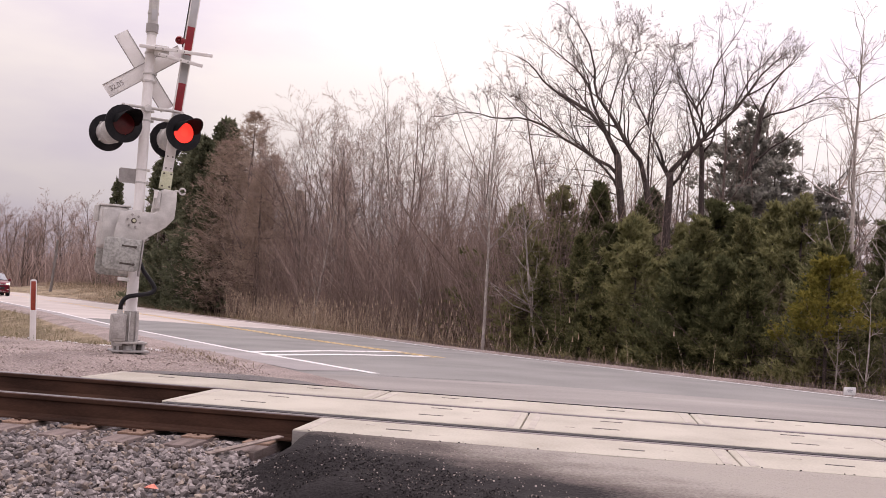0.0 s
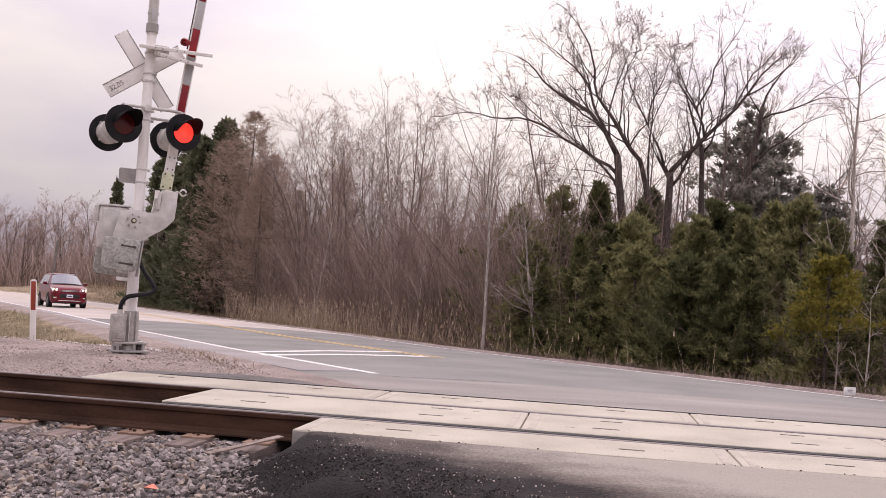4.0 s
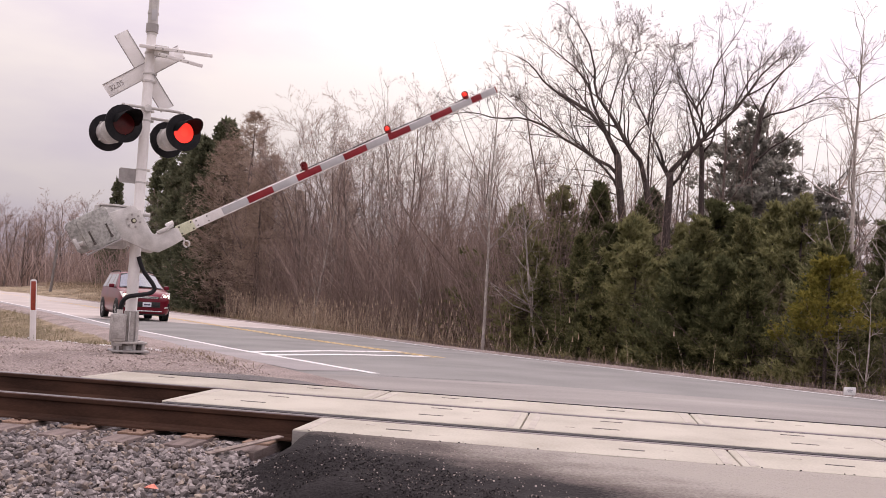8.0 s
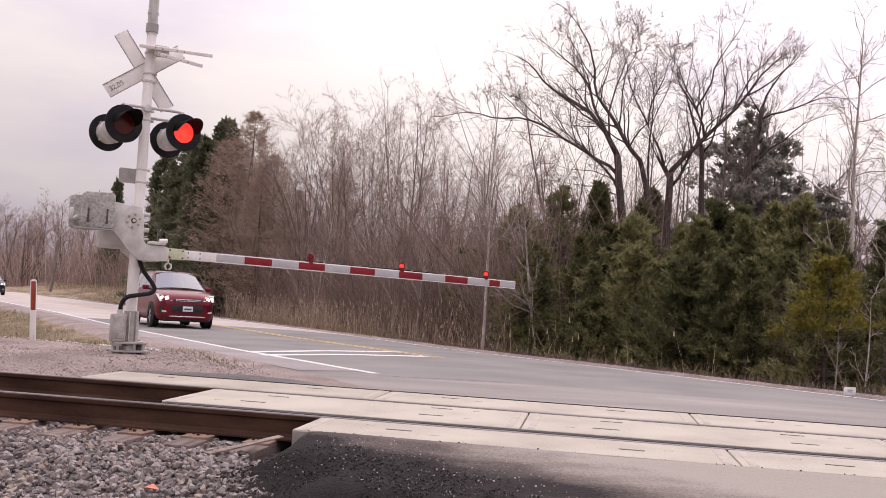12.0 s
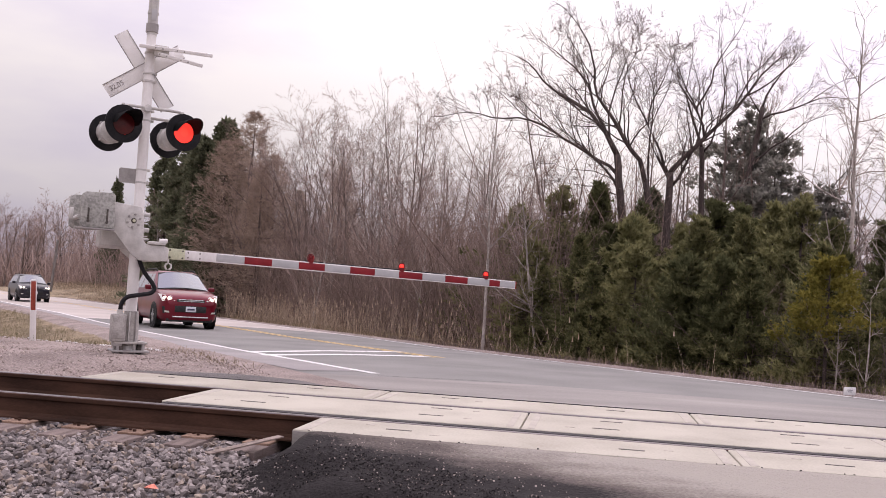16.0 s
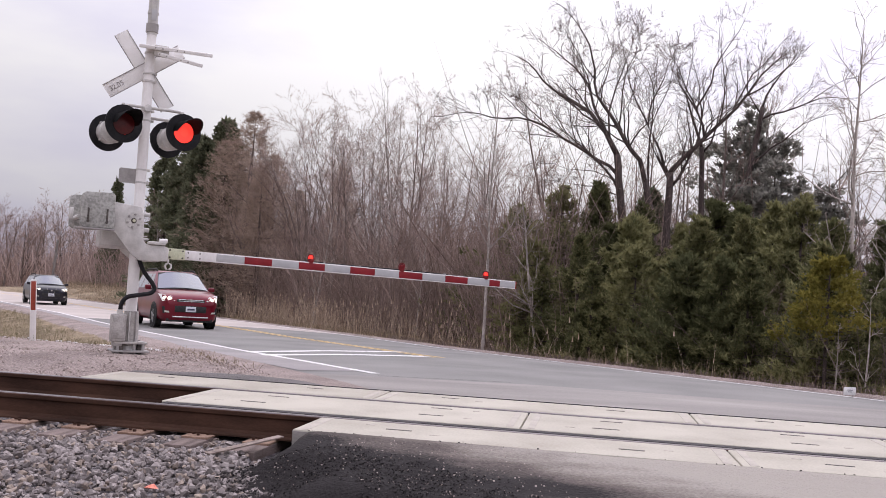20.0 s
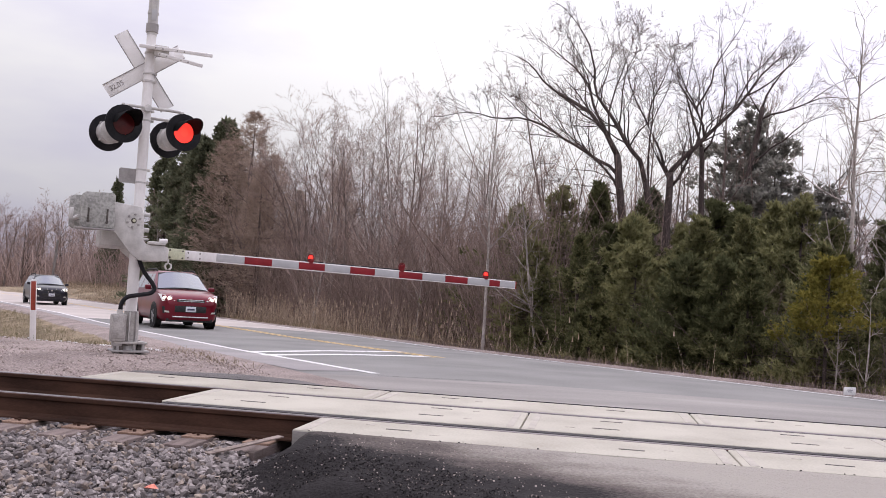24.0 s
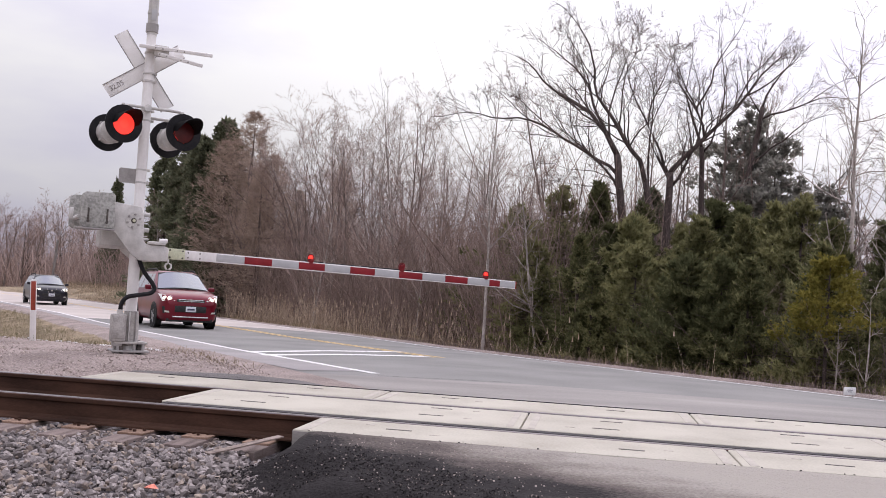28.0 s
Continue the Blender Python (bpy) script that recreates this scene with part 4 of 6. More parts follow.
br = part("arm_bracket", bar(0.535, 0.784, 0.158, 0.153, -0.03, 0.05), M["cream"], gate, "cream painted shear bracket")
for dx, dz in ((0.57, 0.05), (0.57, -0.05), (0.75, 0.05), (0.75, -0.05)):
    part("bolt", rod((dx, AY - 0.03, arm_z(dx) + dz), (dx, AY - 0.045, arm_z(dx) + dz), 0.014, 0.012, 6), M["dark_metal"], br)
boom = part("arm_tube", bar(0.784, 6.356, 0.137, 0.127, -0.02, 0.035), M["white_metal"], gate, "white tapered arm tube")
for dx, dz in ((0.83, 0.035), (0.83, -0.035), (1.0, 0.035), (1.0, -0.035)):
    part("bolt", rod((dx, AY - 0.02, arm_z(dx) + dz), (dx, AY - 0.032, arm_z(dx) + dz), 0.012, 0.010, 6), M["dark_metal"], boom)
x = 1.238
for k in range(13):
    w = 0.4186 if k < 11 else (0.204 if k == 11 else 0.301)
    part("silver_stripe" if k % 2 == 0 else "red_stripe", bar(x, x + w, 0.105, 0.105, -0.024, 0.039), M["silver"] if k % 2 == 0 else M["red_tape"], boom)
    x += w
part("arm_tip", bar(6.356, 6.381, 0.12, 0.12, -0.018, 0.033), M["orange"], boom)
gate_flash = []
SMALL = lens_mesh(0.038, 0.026, M["lens_on"], M["small_off"], M["lens_hot"])
for k, x in enumerate((2.685, 4.22, 5.78)):
    base = part("arm_lamp", rod((x, AY + 0.008, arm_z(x) + 0.05), (x, AY + 0.008, arm_z(x) + 0.115), 0.042, 0.056, 12), M["small_off"], gate, "small red arm lamp")
    bulb = part("cover", SMALL, None, base, at=pose(x, AY + 0.008, arm_z(x) + 0.135, -12, 0, -30))
    part("collar", ring(0.040, 0.054, -0.02, 0.04, 18), M["small_off"], base, at=pose(x, AY, arm_z(x) + 0.135, -12, 0, -30))
    part("back_shell", rod((x + 0.01, AY + 0.03, arm_z(x) + 0.135), (x + 0.04, AY + 0.075, arm_z(x) + 0.14), 0.052, 0.03, 14), M["small_off"], base)
    gate_flash.append(bulb)
part("arm_cable", pipe([(q, AY + dy, arm_z(q) + dz) for q, dy, dz in ((2.6, 0.01, 0.075), (3.3, 0.01, 0.072), (4.1, 0.01, 0.078), (4.9, 0.01, 0.072), (5.3, -0.01, 0.06), (5.75, 0.01, 0.075))], 0.010, 6), M["black"], gate)
for x in (1.5, 2.9, 3.5, 4.4, 5.0):
    part("cable_tie", box((x, AY + 0.008, arm_z(x) + 0.07), (0.012, 0.07, 0.03), 0.002), M["silver"], gate)

# ---- small roadside things ----
post = thing("marker_post", pose(-8.35, 5.76, -0.05), "white flexible marker post with a faded red top", "marker post")
part("post_body", prism([(-0.045, -0.15), (0.045, -0.15), (0.045, 0.99), (0.03, 1.005), (-0.03, 1.005), (-0.045, 0.99)], -0.012, 0.012, 0.004), M["white_metal"], post, at=pose(0, 0, 0, 0, -3.4, 30))
part("reflector", box((0, -0.014, 0.76), (0.066, 0.006, 0.44), 0.002), M["orange"], post, "faded orange-red reflective strip", at=pose(0, 0, 0, 0, -3.4, 30))
plate = thing("low_sign", pose(4.15, 8.45, level(8.45) - 0.06, 0, 0, 12), "small low white sign plate on the far road edge", "sign")
part("sign_face", box((0, 0, 0.10), (0.20, 0.012, 0.125), 0.008), M["paint"], plate)
for k, w in enumerate((0.09, 0.06)):
    part("lettering_bar", box((0, -0.008, 0.115 - 0.028 * k), (w, 0.003, 0.009)), M["ink"], plate)
for dx in (-0.06, 0.06):
    part("sign_leg", box((dx, 0.008, 0.0), (0.016, 0.008, 0.14)), M["dull"], plate)
pole = thing("utility_pole", pose(-50.5, 75.6, -0.9, 0, 4.0, 0), "distant grey wooden utility pole leaning slightly", "utility pole")
part("shaft", rod((0, 0, -0.5), (0, 0, 5.4), 0.14, 0.11, 10), M["utility"], pole)
bm = bmesh.new()
for k in range(14):
    a = k * 2.4
    bm.verts.new(((0.03 + 0.010 * (k % 3)) * math.cos(a), (0.018 + 0.008 * (k % 4)) * math.sin(a), 0.002 + 0.006 * (k * 5 % 4)))
bmesh.ops.convex_hull(bm, input=bm.verts[:])
scrap = tagged(part("litter_scrap", bm, M["litter"], flat=True), "crumpled orange plastic scrap lying on the ballast", "litter")
scrap.matrix_basis = pose(-2.65, -1.99, -0.265, 8, 4, 20)


# ---- cars; in a car's space x points forward from the front bumper, y to its left ----
def rounded(x0, x1, w, r, z, seg=5):
    """An outline of a cabin level: x0 front, x1 rear, half width w."""
    pts = []
    for cx, cy, a0 in ((x0 - r, w - r, 0), (x1 + r, w - r, 90), (x1 + r, -w + r, 180), (x0 - r, -w + r, 270)):
        for k in range(seg + 1):
            a = radians(a0 + 90 * k / seg)
            pts.append((cx + r * math.cos(a), cy + r * math.sin(a), z))
    return pts


def loft(levels, cap=True):
    bm = bmesh.new()
    loops = [[bm.verts.new(q) for q in lv] for lv in levels]
    k = len(loops[0])
    for a, b in zip(loops, loops[1:]):
        for i in range(k):
            bm.faces.new((a[i], a[(i + 1) % k], b[(i + 1) % k], b[i]))
    if cap:
        bm.faces.new(loops[-1])
        bm.faces.new(loops[0][::-1])
    bmesh.ops.recalc_face_normals(bm, faces=bm.faces[:])
    return bm


def quad_panel(corners, out=0.008, inset=0.0, n=6):
    """A pane bulging a little between four corners (given round), set proud along its normal."""
    c = [Vector(q) for q in corners]
    nrm = (c[1] - c[0]).cross(c[3] - c[0]).normalized()
    bm = bmesh.new()
    grid = []
    for i in range(n + 1):
        row = []
        for j in range(n + 1):
            u, v = i / n, j / n
            q = (c[0] * (1 - u) + c[1] * u) * (1 - v) + (c[3] * (1 - u) + c[2] * u) * v
            row.append(bm.verts.new(q + nrm * (out + 0.05 * 4 * u * (1 - u) * inset)))
        grid.append(row)
    for i in range(n):
        for j in range(n):
            bm.faces.new((grid[i][j], grid[i + 1][j], grid[i + 1][j + 1], grid[i][j + 1]))
    return bm


def car(name, label, paint, tall=1.68, wide=0.92, length=4.52, chrome_bars=True, m=None):
    c = thing(name, m or Matrix(), label, "car")
    st = [(0.0, 0.60, 0.30, 0.74, 0.66), (-0.05, 0.74, 0.25, 0.84, 0.70), (-0.16, 0.83, 0.22, 0.93, 0.76), (-0.38, 0.895, 0.22, 0.995, 0.82), (-0.75, 0.915, 0.22, 1.05, 0.84),
          (-1.15, 0.92, 0.22, 1.10, 0.85), (-1.9, 0.92, 0.22, 1.10, 0.86), (-3.0, 0.92, 0.22, 1.12, 0.86), (-3.9, 0.915, 0.24, 1.13, 0.85), (-4.3, 0.88, 0.28, 1.10, 0.80), (-4.45, 0.82, 0.32, 1.02, 0.74), (-4.52, 0.72, 0.38, 0.92, 0.66)]
    k = wide / 0.92
    kz = tall / 1.68
    loops = []
    for x, w, zb, zs, wt in st:
        x, w, zs, wt = x * length / 4.52, w * k, zs * kz, wt * k
        half = [(w * 0.86, zb), (w * 0.96, zb + 0.07), (w, zb + 0.2), (w * 1.0, zb + (zs - zb) * 0.55), (w * 0.985, zb + (zs - zb) * 0.8), (wt * 1.03, zs - 0.02), (wt * 0.9, zs + 0.005), (wt * 0.5, zs + 0.025)]
        loops.append([(x, a, b) for a, b in half] + [(x, 0, zs + 0.03)] + [(x, -a, b) for a, b in reversed(half)])
    body = part("body", loft(loops), paint, c)
    zt = tall
    levels = [rounded(-1.02, -4.36, 0.86 * k, 0.10, 1.06 * kz), rounded(-1.18, -4.34, 0.85 * k, 0.12, 1.12 * kz), rounded(-1.92, -4.14, 0.665 * k, 0.14, zt - 0.10), rounded(-2.06, -4.06, 0.62 * k, 0.14, zt - 0.045), rounded(-2.3, -3.9, 0.50 * k, 0.16, zt - 0.01)]
    part("cabin", loft(levels), paint, c)
    zl, zh = 1.125 * kz, zt - 0.125
    ws = part("windscreen", quad_panel([(-1.15, 0.775 * k, zl - 0.01), (-1.15, -0.775 * k, zl - 0.01), (-1.90, -0.615 * k, zh + 0.012), (-1.90, 0.615 * k, zh + 0.012)][::-1], 0.012, 1.3), M["glass"], c, "sky-reflecting windscreen")
    part("windscreen_surround", quad_panel([(-1.12, 0.80 * k, zl - 0.04), (-1.12, -0.80 * k, zl - 0.04), (-1.92, -0.63 * k, zh + 0.03), (-1.92, 0.63 * k, zh + 0.03)][::-1], 0.006, 1.3), M["trim"], c)
    for sgn in (-1, 1):
        y0, y1 = 0.852 * k * sgn, 0.668 * k * sgn
        for xa, xb, xc, xd in ((-1.62, -2.35, -2.35, -2.02), (-2.42, -3.28, -3.28, -2.42), (-3.36, -4.10, -3.92, -3.36)):
            q = [(xa, y0, zl), (xb, y0, zl), (xc, y1, zh), (xd, y1, zh)]
            part("side_window", quad_panel(q if sgn > 0 else q[::-1], 0.008), M["glass"], c)
        mir = part("mirror", box((-1.50, 1.0 * k * sgn, 1.15 * kz), (0.14, 0.20, 0.15), 0.04), paint, c)
        part("mirror_foot", box((-1.48, 0.90 * k * sgn, 1.10 * kz), (0.08, 0.10, 0.04), 0.01), M["trim"], mir)
        part("roof_rail", pipe([(-2.15, 0.60 * k * sgn, zt - 0.06), (-2.3, 0.59 * k * sgn, zt + 0.02), (-3.0, 0.59 * k * sgn, zt + 0.035), (-3.7, 0.59 * k * sgn, zt + 0.02), (-3.9, 0.58 * k * sgn, zt - 0.06)], 0.022, 8), M["trim"], c)
        def spot_on(x, y, z):
            return (x, y * k * sgn, z * kz)
        q = [spot_on(-0.03, 0.46, 0.79), spot_on(-0.14, 0.82, 0.76), spot_on(-0.44, 0.90, 0.975), spot_on(-0.14, 0.56, 0.925)]
        head = part("headlamp", quad_panel(q if sgn > 0 else q[::-1], 0.022, 0.5), M["lamp_glass"], c, "lit clear headlamp")
        part("lamp_reflector", rod(spot_on(-0.11, 0.64, 0.845), spot_on(-0.035, 0.635, 0.842), 0.064, 0.06, 14), M["beam"], head, "glowing lamp")
        part("lamp_reflector", rod(spot_on(-0.18, 0.765, 0.86), spot_on(-0.105, 0.76, 0.857), 0.058, 0.054, 14), M["beam"], head)
        q = [spot_on(-0.01, 0.52, 0.41), spot_on(-0.10, 0.81, 0.43), spot_on(-0.13, 0.83, 0.62), spot_on(-0.03, 0.58, 0.60)]
        fog = part("fog_lamp_recess", quad_panel(q if sgn > 0 else q[::-1], 0.012, 0.3), M["trim"], c)
        q = [spot_on(-0.03, 0.62, 0.45), spot_on(-0.08, 0.76, 0.46), spot_on(-0.08, 0.76, 0.51), spot_on(-0.03, 0.64, 0.50)]
        part("fog_lamp", quad_panel(q if sgn > 0 else q[::-1], 0.026, 0.3), M["lamp_glass"], fog)
        # dark disc on the body side stands for cladding and the wheel well's shade
        for x in (-0.88, -3.57):
            part("wheel_arch", rod((x, 0.90 * k * sgn, 0.36), (x, 0.932 * k * sgn, 0.36), 0.425, 0.415, 28), M["trim"], c)
    for nm, z, h, m_ in (("upper_grille", 0.80, 0.085, "trim"), ("lower_grille", 0.56, 0.20, "trim")):
        part(nm, box((-0.02, 0, z * kz), (0.07, 0.84 if h < 0.1 else 0.96, h), 0.02), M[m_], c)
    if chrome_bars:
        for z in (0.825, 0.785):
            part("chrome_bar", box((0.012, 0, z * kz), (0.03, 0.78, 0.024), 0.008), M["chrome"], c)
    else:
        part("chrome_bar", prism([(-0.30, 0.50), (-0.16, 0.72), (-0.28, 0.93), (-0.25, 0.93), (-0.12, 0.72), (-0.26, 0.50)], 0, 0.03), M["chrome"], c, at=pose(0.0, 0, 0, 0, 0, 90))
        part("chrome_bar", prism([(0.30, 0.50), (0.16, 0.72), (0.28, 0.93), (0.25, 0.93), (0.12, 0.72), (0.26, 0.50)], 0, 0.03), M["chrome"], c, at=pose(0.0, 0, 0, 0, 0, 90))
    part("badge", rod((0.015, 0, 0.805 * kz), (0.036, 0, 0.805 * kz), 0.05, 0.045, 20), M["chrome"], c)
    npl = part("number_plate", box((0.035, 0, 0.56 * kz), (0.012, 0.31, 0.16), 0.004), M["number_plate"], c)
    part("plate_bar", box((0.043, 0, 0.555 * kz), (0.004, 0.22, 0.05)), M["ink"], npl)
    part("skid_strip", box((-0.02, 0, 0.355), (0.10, 1.10, 0.045), 0.018), M["chrome" if chrome_bars else "trim"], c)
    part("lower_valance", box((-0.12, 0, 0.27), (0.16, 1.40, 0.14), 0.03), M["trim"], c)
    part("underbody", box((-2.2, 0, 0.26), (3.9, 1.5, 0.12), 0.03), M["trim"], c)
    for dy in (0.32, -0.25):
        part("wiper", rod((-1.13, dy + 0.3, zl - 0.01), (-1.17, dy - 0.30, zl + 0.03), 0.010, 0.008, 6), M["trim"], c)
    wheels = []
    for x in (-0.88, -3.57):
        for sgn in (-1, 1):
            w = part("tyre", ring(0.225, 0.345, -0.115, 0.115, 36), M["tyre"], c, at=pose(x, 0.83 * k * sgn, 0.345))
            part("rim", rod((0, 0.10 * sgn - 0.02, 0), (0, 0.10 * sgn + 0.02, 0), 0.06, 0.06, 14), M["rim"], w)
            part("brake_disc", rod((0, -0.02, 0), (0, 0.03 * sgn, 0), 0.215, 0.215, 20), M["dark_metal"], w)
            for j in range(5):
                part("spoke", box((0.13, 0.095 * sgn, 0), (0.20, 0.03, 0.07), 0.01, m=pose(0, 0, 0, 0, 72 * j, 0)), M["rim"], w)
            wheels.append((w, x, 0.83 * k * sgn))
    return c, wheels


red_car, red_wheels = car("suv", "metallic red sport utility car with lit headlamps", M["red_paint"], 1.78)
navy_car, navy_wheels = car("suv", "blackish navy sport utility car with lit headlamps", M["navy_paint"], 1.69, 0.94, 4.77, False)


def car_pose(s):
    a, b = along(s + 0.3, -2.1), along(s + 3.0, -2.1)
    turn = math.atan2(a[1] - b[1], a[0] - b[0])
    x, y, z = along(s, -2.1)
    dip = math.degrees(math.atan2(b[2] - a[2], 2.7))
    return pose(x, y, z, 0, dip, math.degrees(turn))


# ---- plants ----
def vec(az, up):
    return np.array([math.cos(az) * math.cos(up), math.sin(az) * math.cos(up), math.sin(up)])


def wander(rng, p, d, length, n, bend, lift):
    """A crooked branch line."""
    pts = [p]
    for _ in range(n):
        d = d + rng.normal(0, bend, 3) + np.array([0, 0, lift])
        d = d / np.linalg.norm(d)
        p = p + d * length / n
        pts.append(p)
    return pts, d


def sprout(wood, twigs, rng, pts, r0, length, depth, spec):
    """Side branches off a branch line, down to the twigs."""
    n = len(pts) - 1
    count = spec["count"][depth]
    for k in range(count):
        t = rng.uniform(spec["from"][depth], 1.0)
        i = min(int(t * n), n - 1)
        p = pts[i] + (pts[i + 1] - pts[i]) * (t * n - i)
        d = pts[i + 1] - pts[i]
        d = d / (np.linalg.norm(d) + 1e-9)
        side = rng.normal(0, 1, 3)
        side -= d * (side @ d)
        side /= np.linalg.norm(side) + 1e-9
        a = rng.uniform(*spec["angle"][depth])
        nd = d * math.cos(a) + side * math.sin(a) + np.array([0, 0, spec["lift"]])
        ln = length * rng.uniform(*spec["ratio"][depth]) * ((1.35 - 1.25 * t) if depth == 0 and spec.get("cone") else (1.1 - 0.6 * t))
        if depth == len(spec["count"]) - 1:
            twigs.spike(p, p + nd * ln, spec["twig"] * rng.uniform(0.6, 1.2))
        else:
            r1 = max(r0 * (1 - 0.85 * t) * spec.get("child", 0.55), 0.006)
            if depth >= spec.get("cheap", 9):
                line_ = [p, p + nd * ln * 0.5 + rng.normal(0, 0.03 * ln, 3), p + nd * ln]
                twigs.spike(p, line_[2], min(r1, spec.get("slim", 0.010)))
            else:
                line_, _ = wander(rng, p, nd, ln, 3 if depth else 5, spec["bend"], spec["lift"])
                wood.tube(line_, np.linspace(r1, max(r1 * 0.25, 0.003), len(line_)), 3 if depth else 4)
            sprout(wood, twigs, rng, line_, r1, ln, depth + 1, spec)


def slender(seed, h, r, spec, lean=0.03):
    """A straight-stemmed bare tree: its trunk with limbs, and its twigs."""
    rng = np.random.default_rng(seed)
    wood, twigs = Geo(), Geo()
    pts, _ = wander(rng, np.array([0.0, 0.0, -0.3]), np.array([rng.normal(0, lean), rng.normal(0, lean), 1.0]), h, 14, 0.03, 0.02)
    wood.tube(pts, [r * (1 - k / 14.5) ** 0.8 for k in range(15)], 8)
    sprout(wood, twigs, rng, pts, r, h, 0, spec)
    return wood.mesh("trunk"), twigs.mesh("crown", False)


def foliage(seed, n, per, height, width, base, size, power=0.8, rise=0.3, droop=0.0, ragged=0.35, flat=0.45, skew=1.1, wide=0.24):
    """Sprays along many branches that leave the stem: a ragged crown with gaps."""
    rng = np.random.default_rng(seed)
    t = rng.uniform(0, 1, n) ** skew
    az = rng.uniform(0, 2 * math.pi, n)
    side = 1 + 0.28 * np.sin(az * 2 + seed) + 0.18 * np.sin(az * 3 + t * 9)
    ln = width * (1 - t) ** power * side * rng.uniform(1 - ragged, 1 + ragged * 0.7, n) + 0.05 * width
    up = rise + rng.normal(0, 0.16, n)
    d = np.stack([np.cos(az) * np.cos(up), np.sin(az) * np.cos(up), np.sin(up)], 1)
    root = np.stack([np.zeros(n), np.zeros(n), base + t * (height - base)], 1)
    u = rng.uniform(0.18, 1.0, (n, per)) ** 0.7
    c = root[:, None] + d[:, None] * (u * ln[:, None])[..., None]
    c[..., 2] += droop * (u ** 2) * ln[:, None]
    c += rng.normal(0, 1, (n, per, 3)) * (0.05 + 0.11 * ln[:, None, None] * (1.15 - u[..., None])) * np.array([1, 1, 0.6])
    c = c.reshape(-1, 3)
    dd = np.repeat(d, per, 0)
    tris = []
    for k in range(2):
        way = dd + rng.normal(0, flat, c.shape)
        way /= np.linalg.norm(way, axis=1)[:, None]
        s = np.cross(way, rng.normal(0, 1, c.shape))
        s /= np.linalg.norm(s, axis=1)[:, None]
        sz = size * rng.uniform(0.5, 1.5, (len(c), 1)) * (0.55 + 0.6 * (1 - np.repeat(t, per)))[:, None]
        tris.append(np.stack([c - s * sz * wide, c + s * sz * wide, c + way * sz], 1))
    return np.concatenate(tris)


def boughs(seed, n, per, leaves, height, width, base, leaf, clump, power=0.6, rise=0.35, ragged=0.5, skew=1.0, inner=0.35, broad=0.30):
    """A crown of boughs that carry flattened tufts of small sprays, with dark gaps between the tufts."""
    rng = np.random.default_rng(seed)
    t = rng.uniform(0, 1, n) ** skew
    az = rng.uniform(0, 2 * math.pi, n)
    reach = width * (1 - t) ** power * (1 + 0.22 * np.sin(az * 2 + seed) + 0.15 * np.sin(az * 3 + t * 11)) * rng.uniform(1 - ragged, 1 + 0.4 * ragged, n) + 0.07 * width
    up = rise + 0.35 * t + rng.normal(0, 0.15, n)
    d = np.stack([np.cos(az) * np.cos(up), np.sin(az) * np.cos(up), np.sin(up)], 1)
    root = np.stack([np.zeros(n), np.zeros(n), base + t * (height - base)], 1)
    u = inner + (1 - inner) * np.sort(rng.uniform(0, 1, (n, per)), 1) ** 0.7
    c = root[:, None] + d[:, None] * (u * reach[:, None])[..., None] + rng.normal(0, 0.45 * clump, (n, per, 3))
    c = c.reshape(-1, 3)
    away = np.repeat(d, per, 0)
    spread_ = clump * rng.uniform(0.5, 1.4, (len(c), 1, 1)) * (0.30 + 0.70 * (1 - np.repeat(t, per)))[:, None, None]
    p = c[:, None] + rng.normal(0, 1, (len(c), leaves, 3)) * spread_ * np.array([0.62, 0.62, 0.42]) + away[:, None] * spread_ * 0.3
    way = 0.8 * away[:, None] + np.array([0, 0, 0.35]) + rng.normal(0, 0.6, p.shape)
    p, way = p.reshape(-1, 3), way.reshape(-1, 3)
    way /= np.linalg.norm(way, axis=1)[:, None]
    s = np.cross(way, rng.normal(0, 1, p.shape))
    s /= np.linalg.norm(s, axis=1)[:, None]
    sz = leaf * rng.uniform(0.5, 1.7, (len(p), 1))
    return np.stack([p - s * sz * broad, p + s * sz * broad, p + way * sz], 1)


def tree_kind(name, label, category, group, wood_me, wood_mat, leaf_me, leaf_mat, leaf_name, leaf_label=""):
    t = thing(name, pose(0, 0, -50), label, category, group)
    part("trunk", wood_me, wood_mat, t)
    part(leaf_name, leaf_me, leaf_mat, t, leaf_label)
    return t


def plant(kinds, rng, x, y, size=1.0, first=set()):
    """Puts a copy (or the first one itself) of one of the kinds on the ground."""
    k = kinds[int(rng.integers(len(kinds)))] if isinstance(kinds, list) else kinds
    m = pose(x, y, ground_z(x, y) - 0.05, rng.normal(0, 1.2), rng.normal(0, 1.2), rng.uniform(0, 360))
    if k.name not in first:
        first.add(k.name)
        ob = k
    else:
        ob = copy_thing(k, m)
    ob.matrix_basis = m @ Matrix.Scale(size, 4)
    return ob


def spot(s, lat):
    c = centre(s) + lat
    return RU[0] * s + RN[0] * c, RU[1] * s + RN[1] * c


WOOD = {"cheap": 1, "count": (26, 8, 7), "from": (0.26, 0.15, 0.1), "angle": ((0.40, 0.90), (0.5, 1.1), (0.5, 1.1)), "ratio": ((0.16, 0.34), (0.3, 0.55), (0.35, 0.6)), "bend": 0.16, "lift": 0.03, "twig": 0.0055}
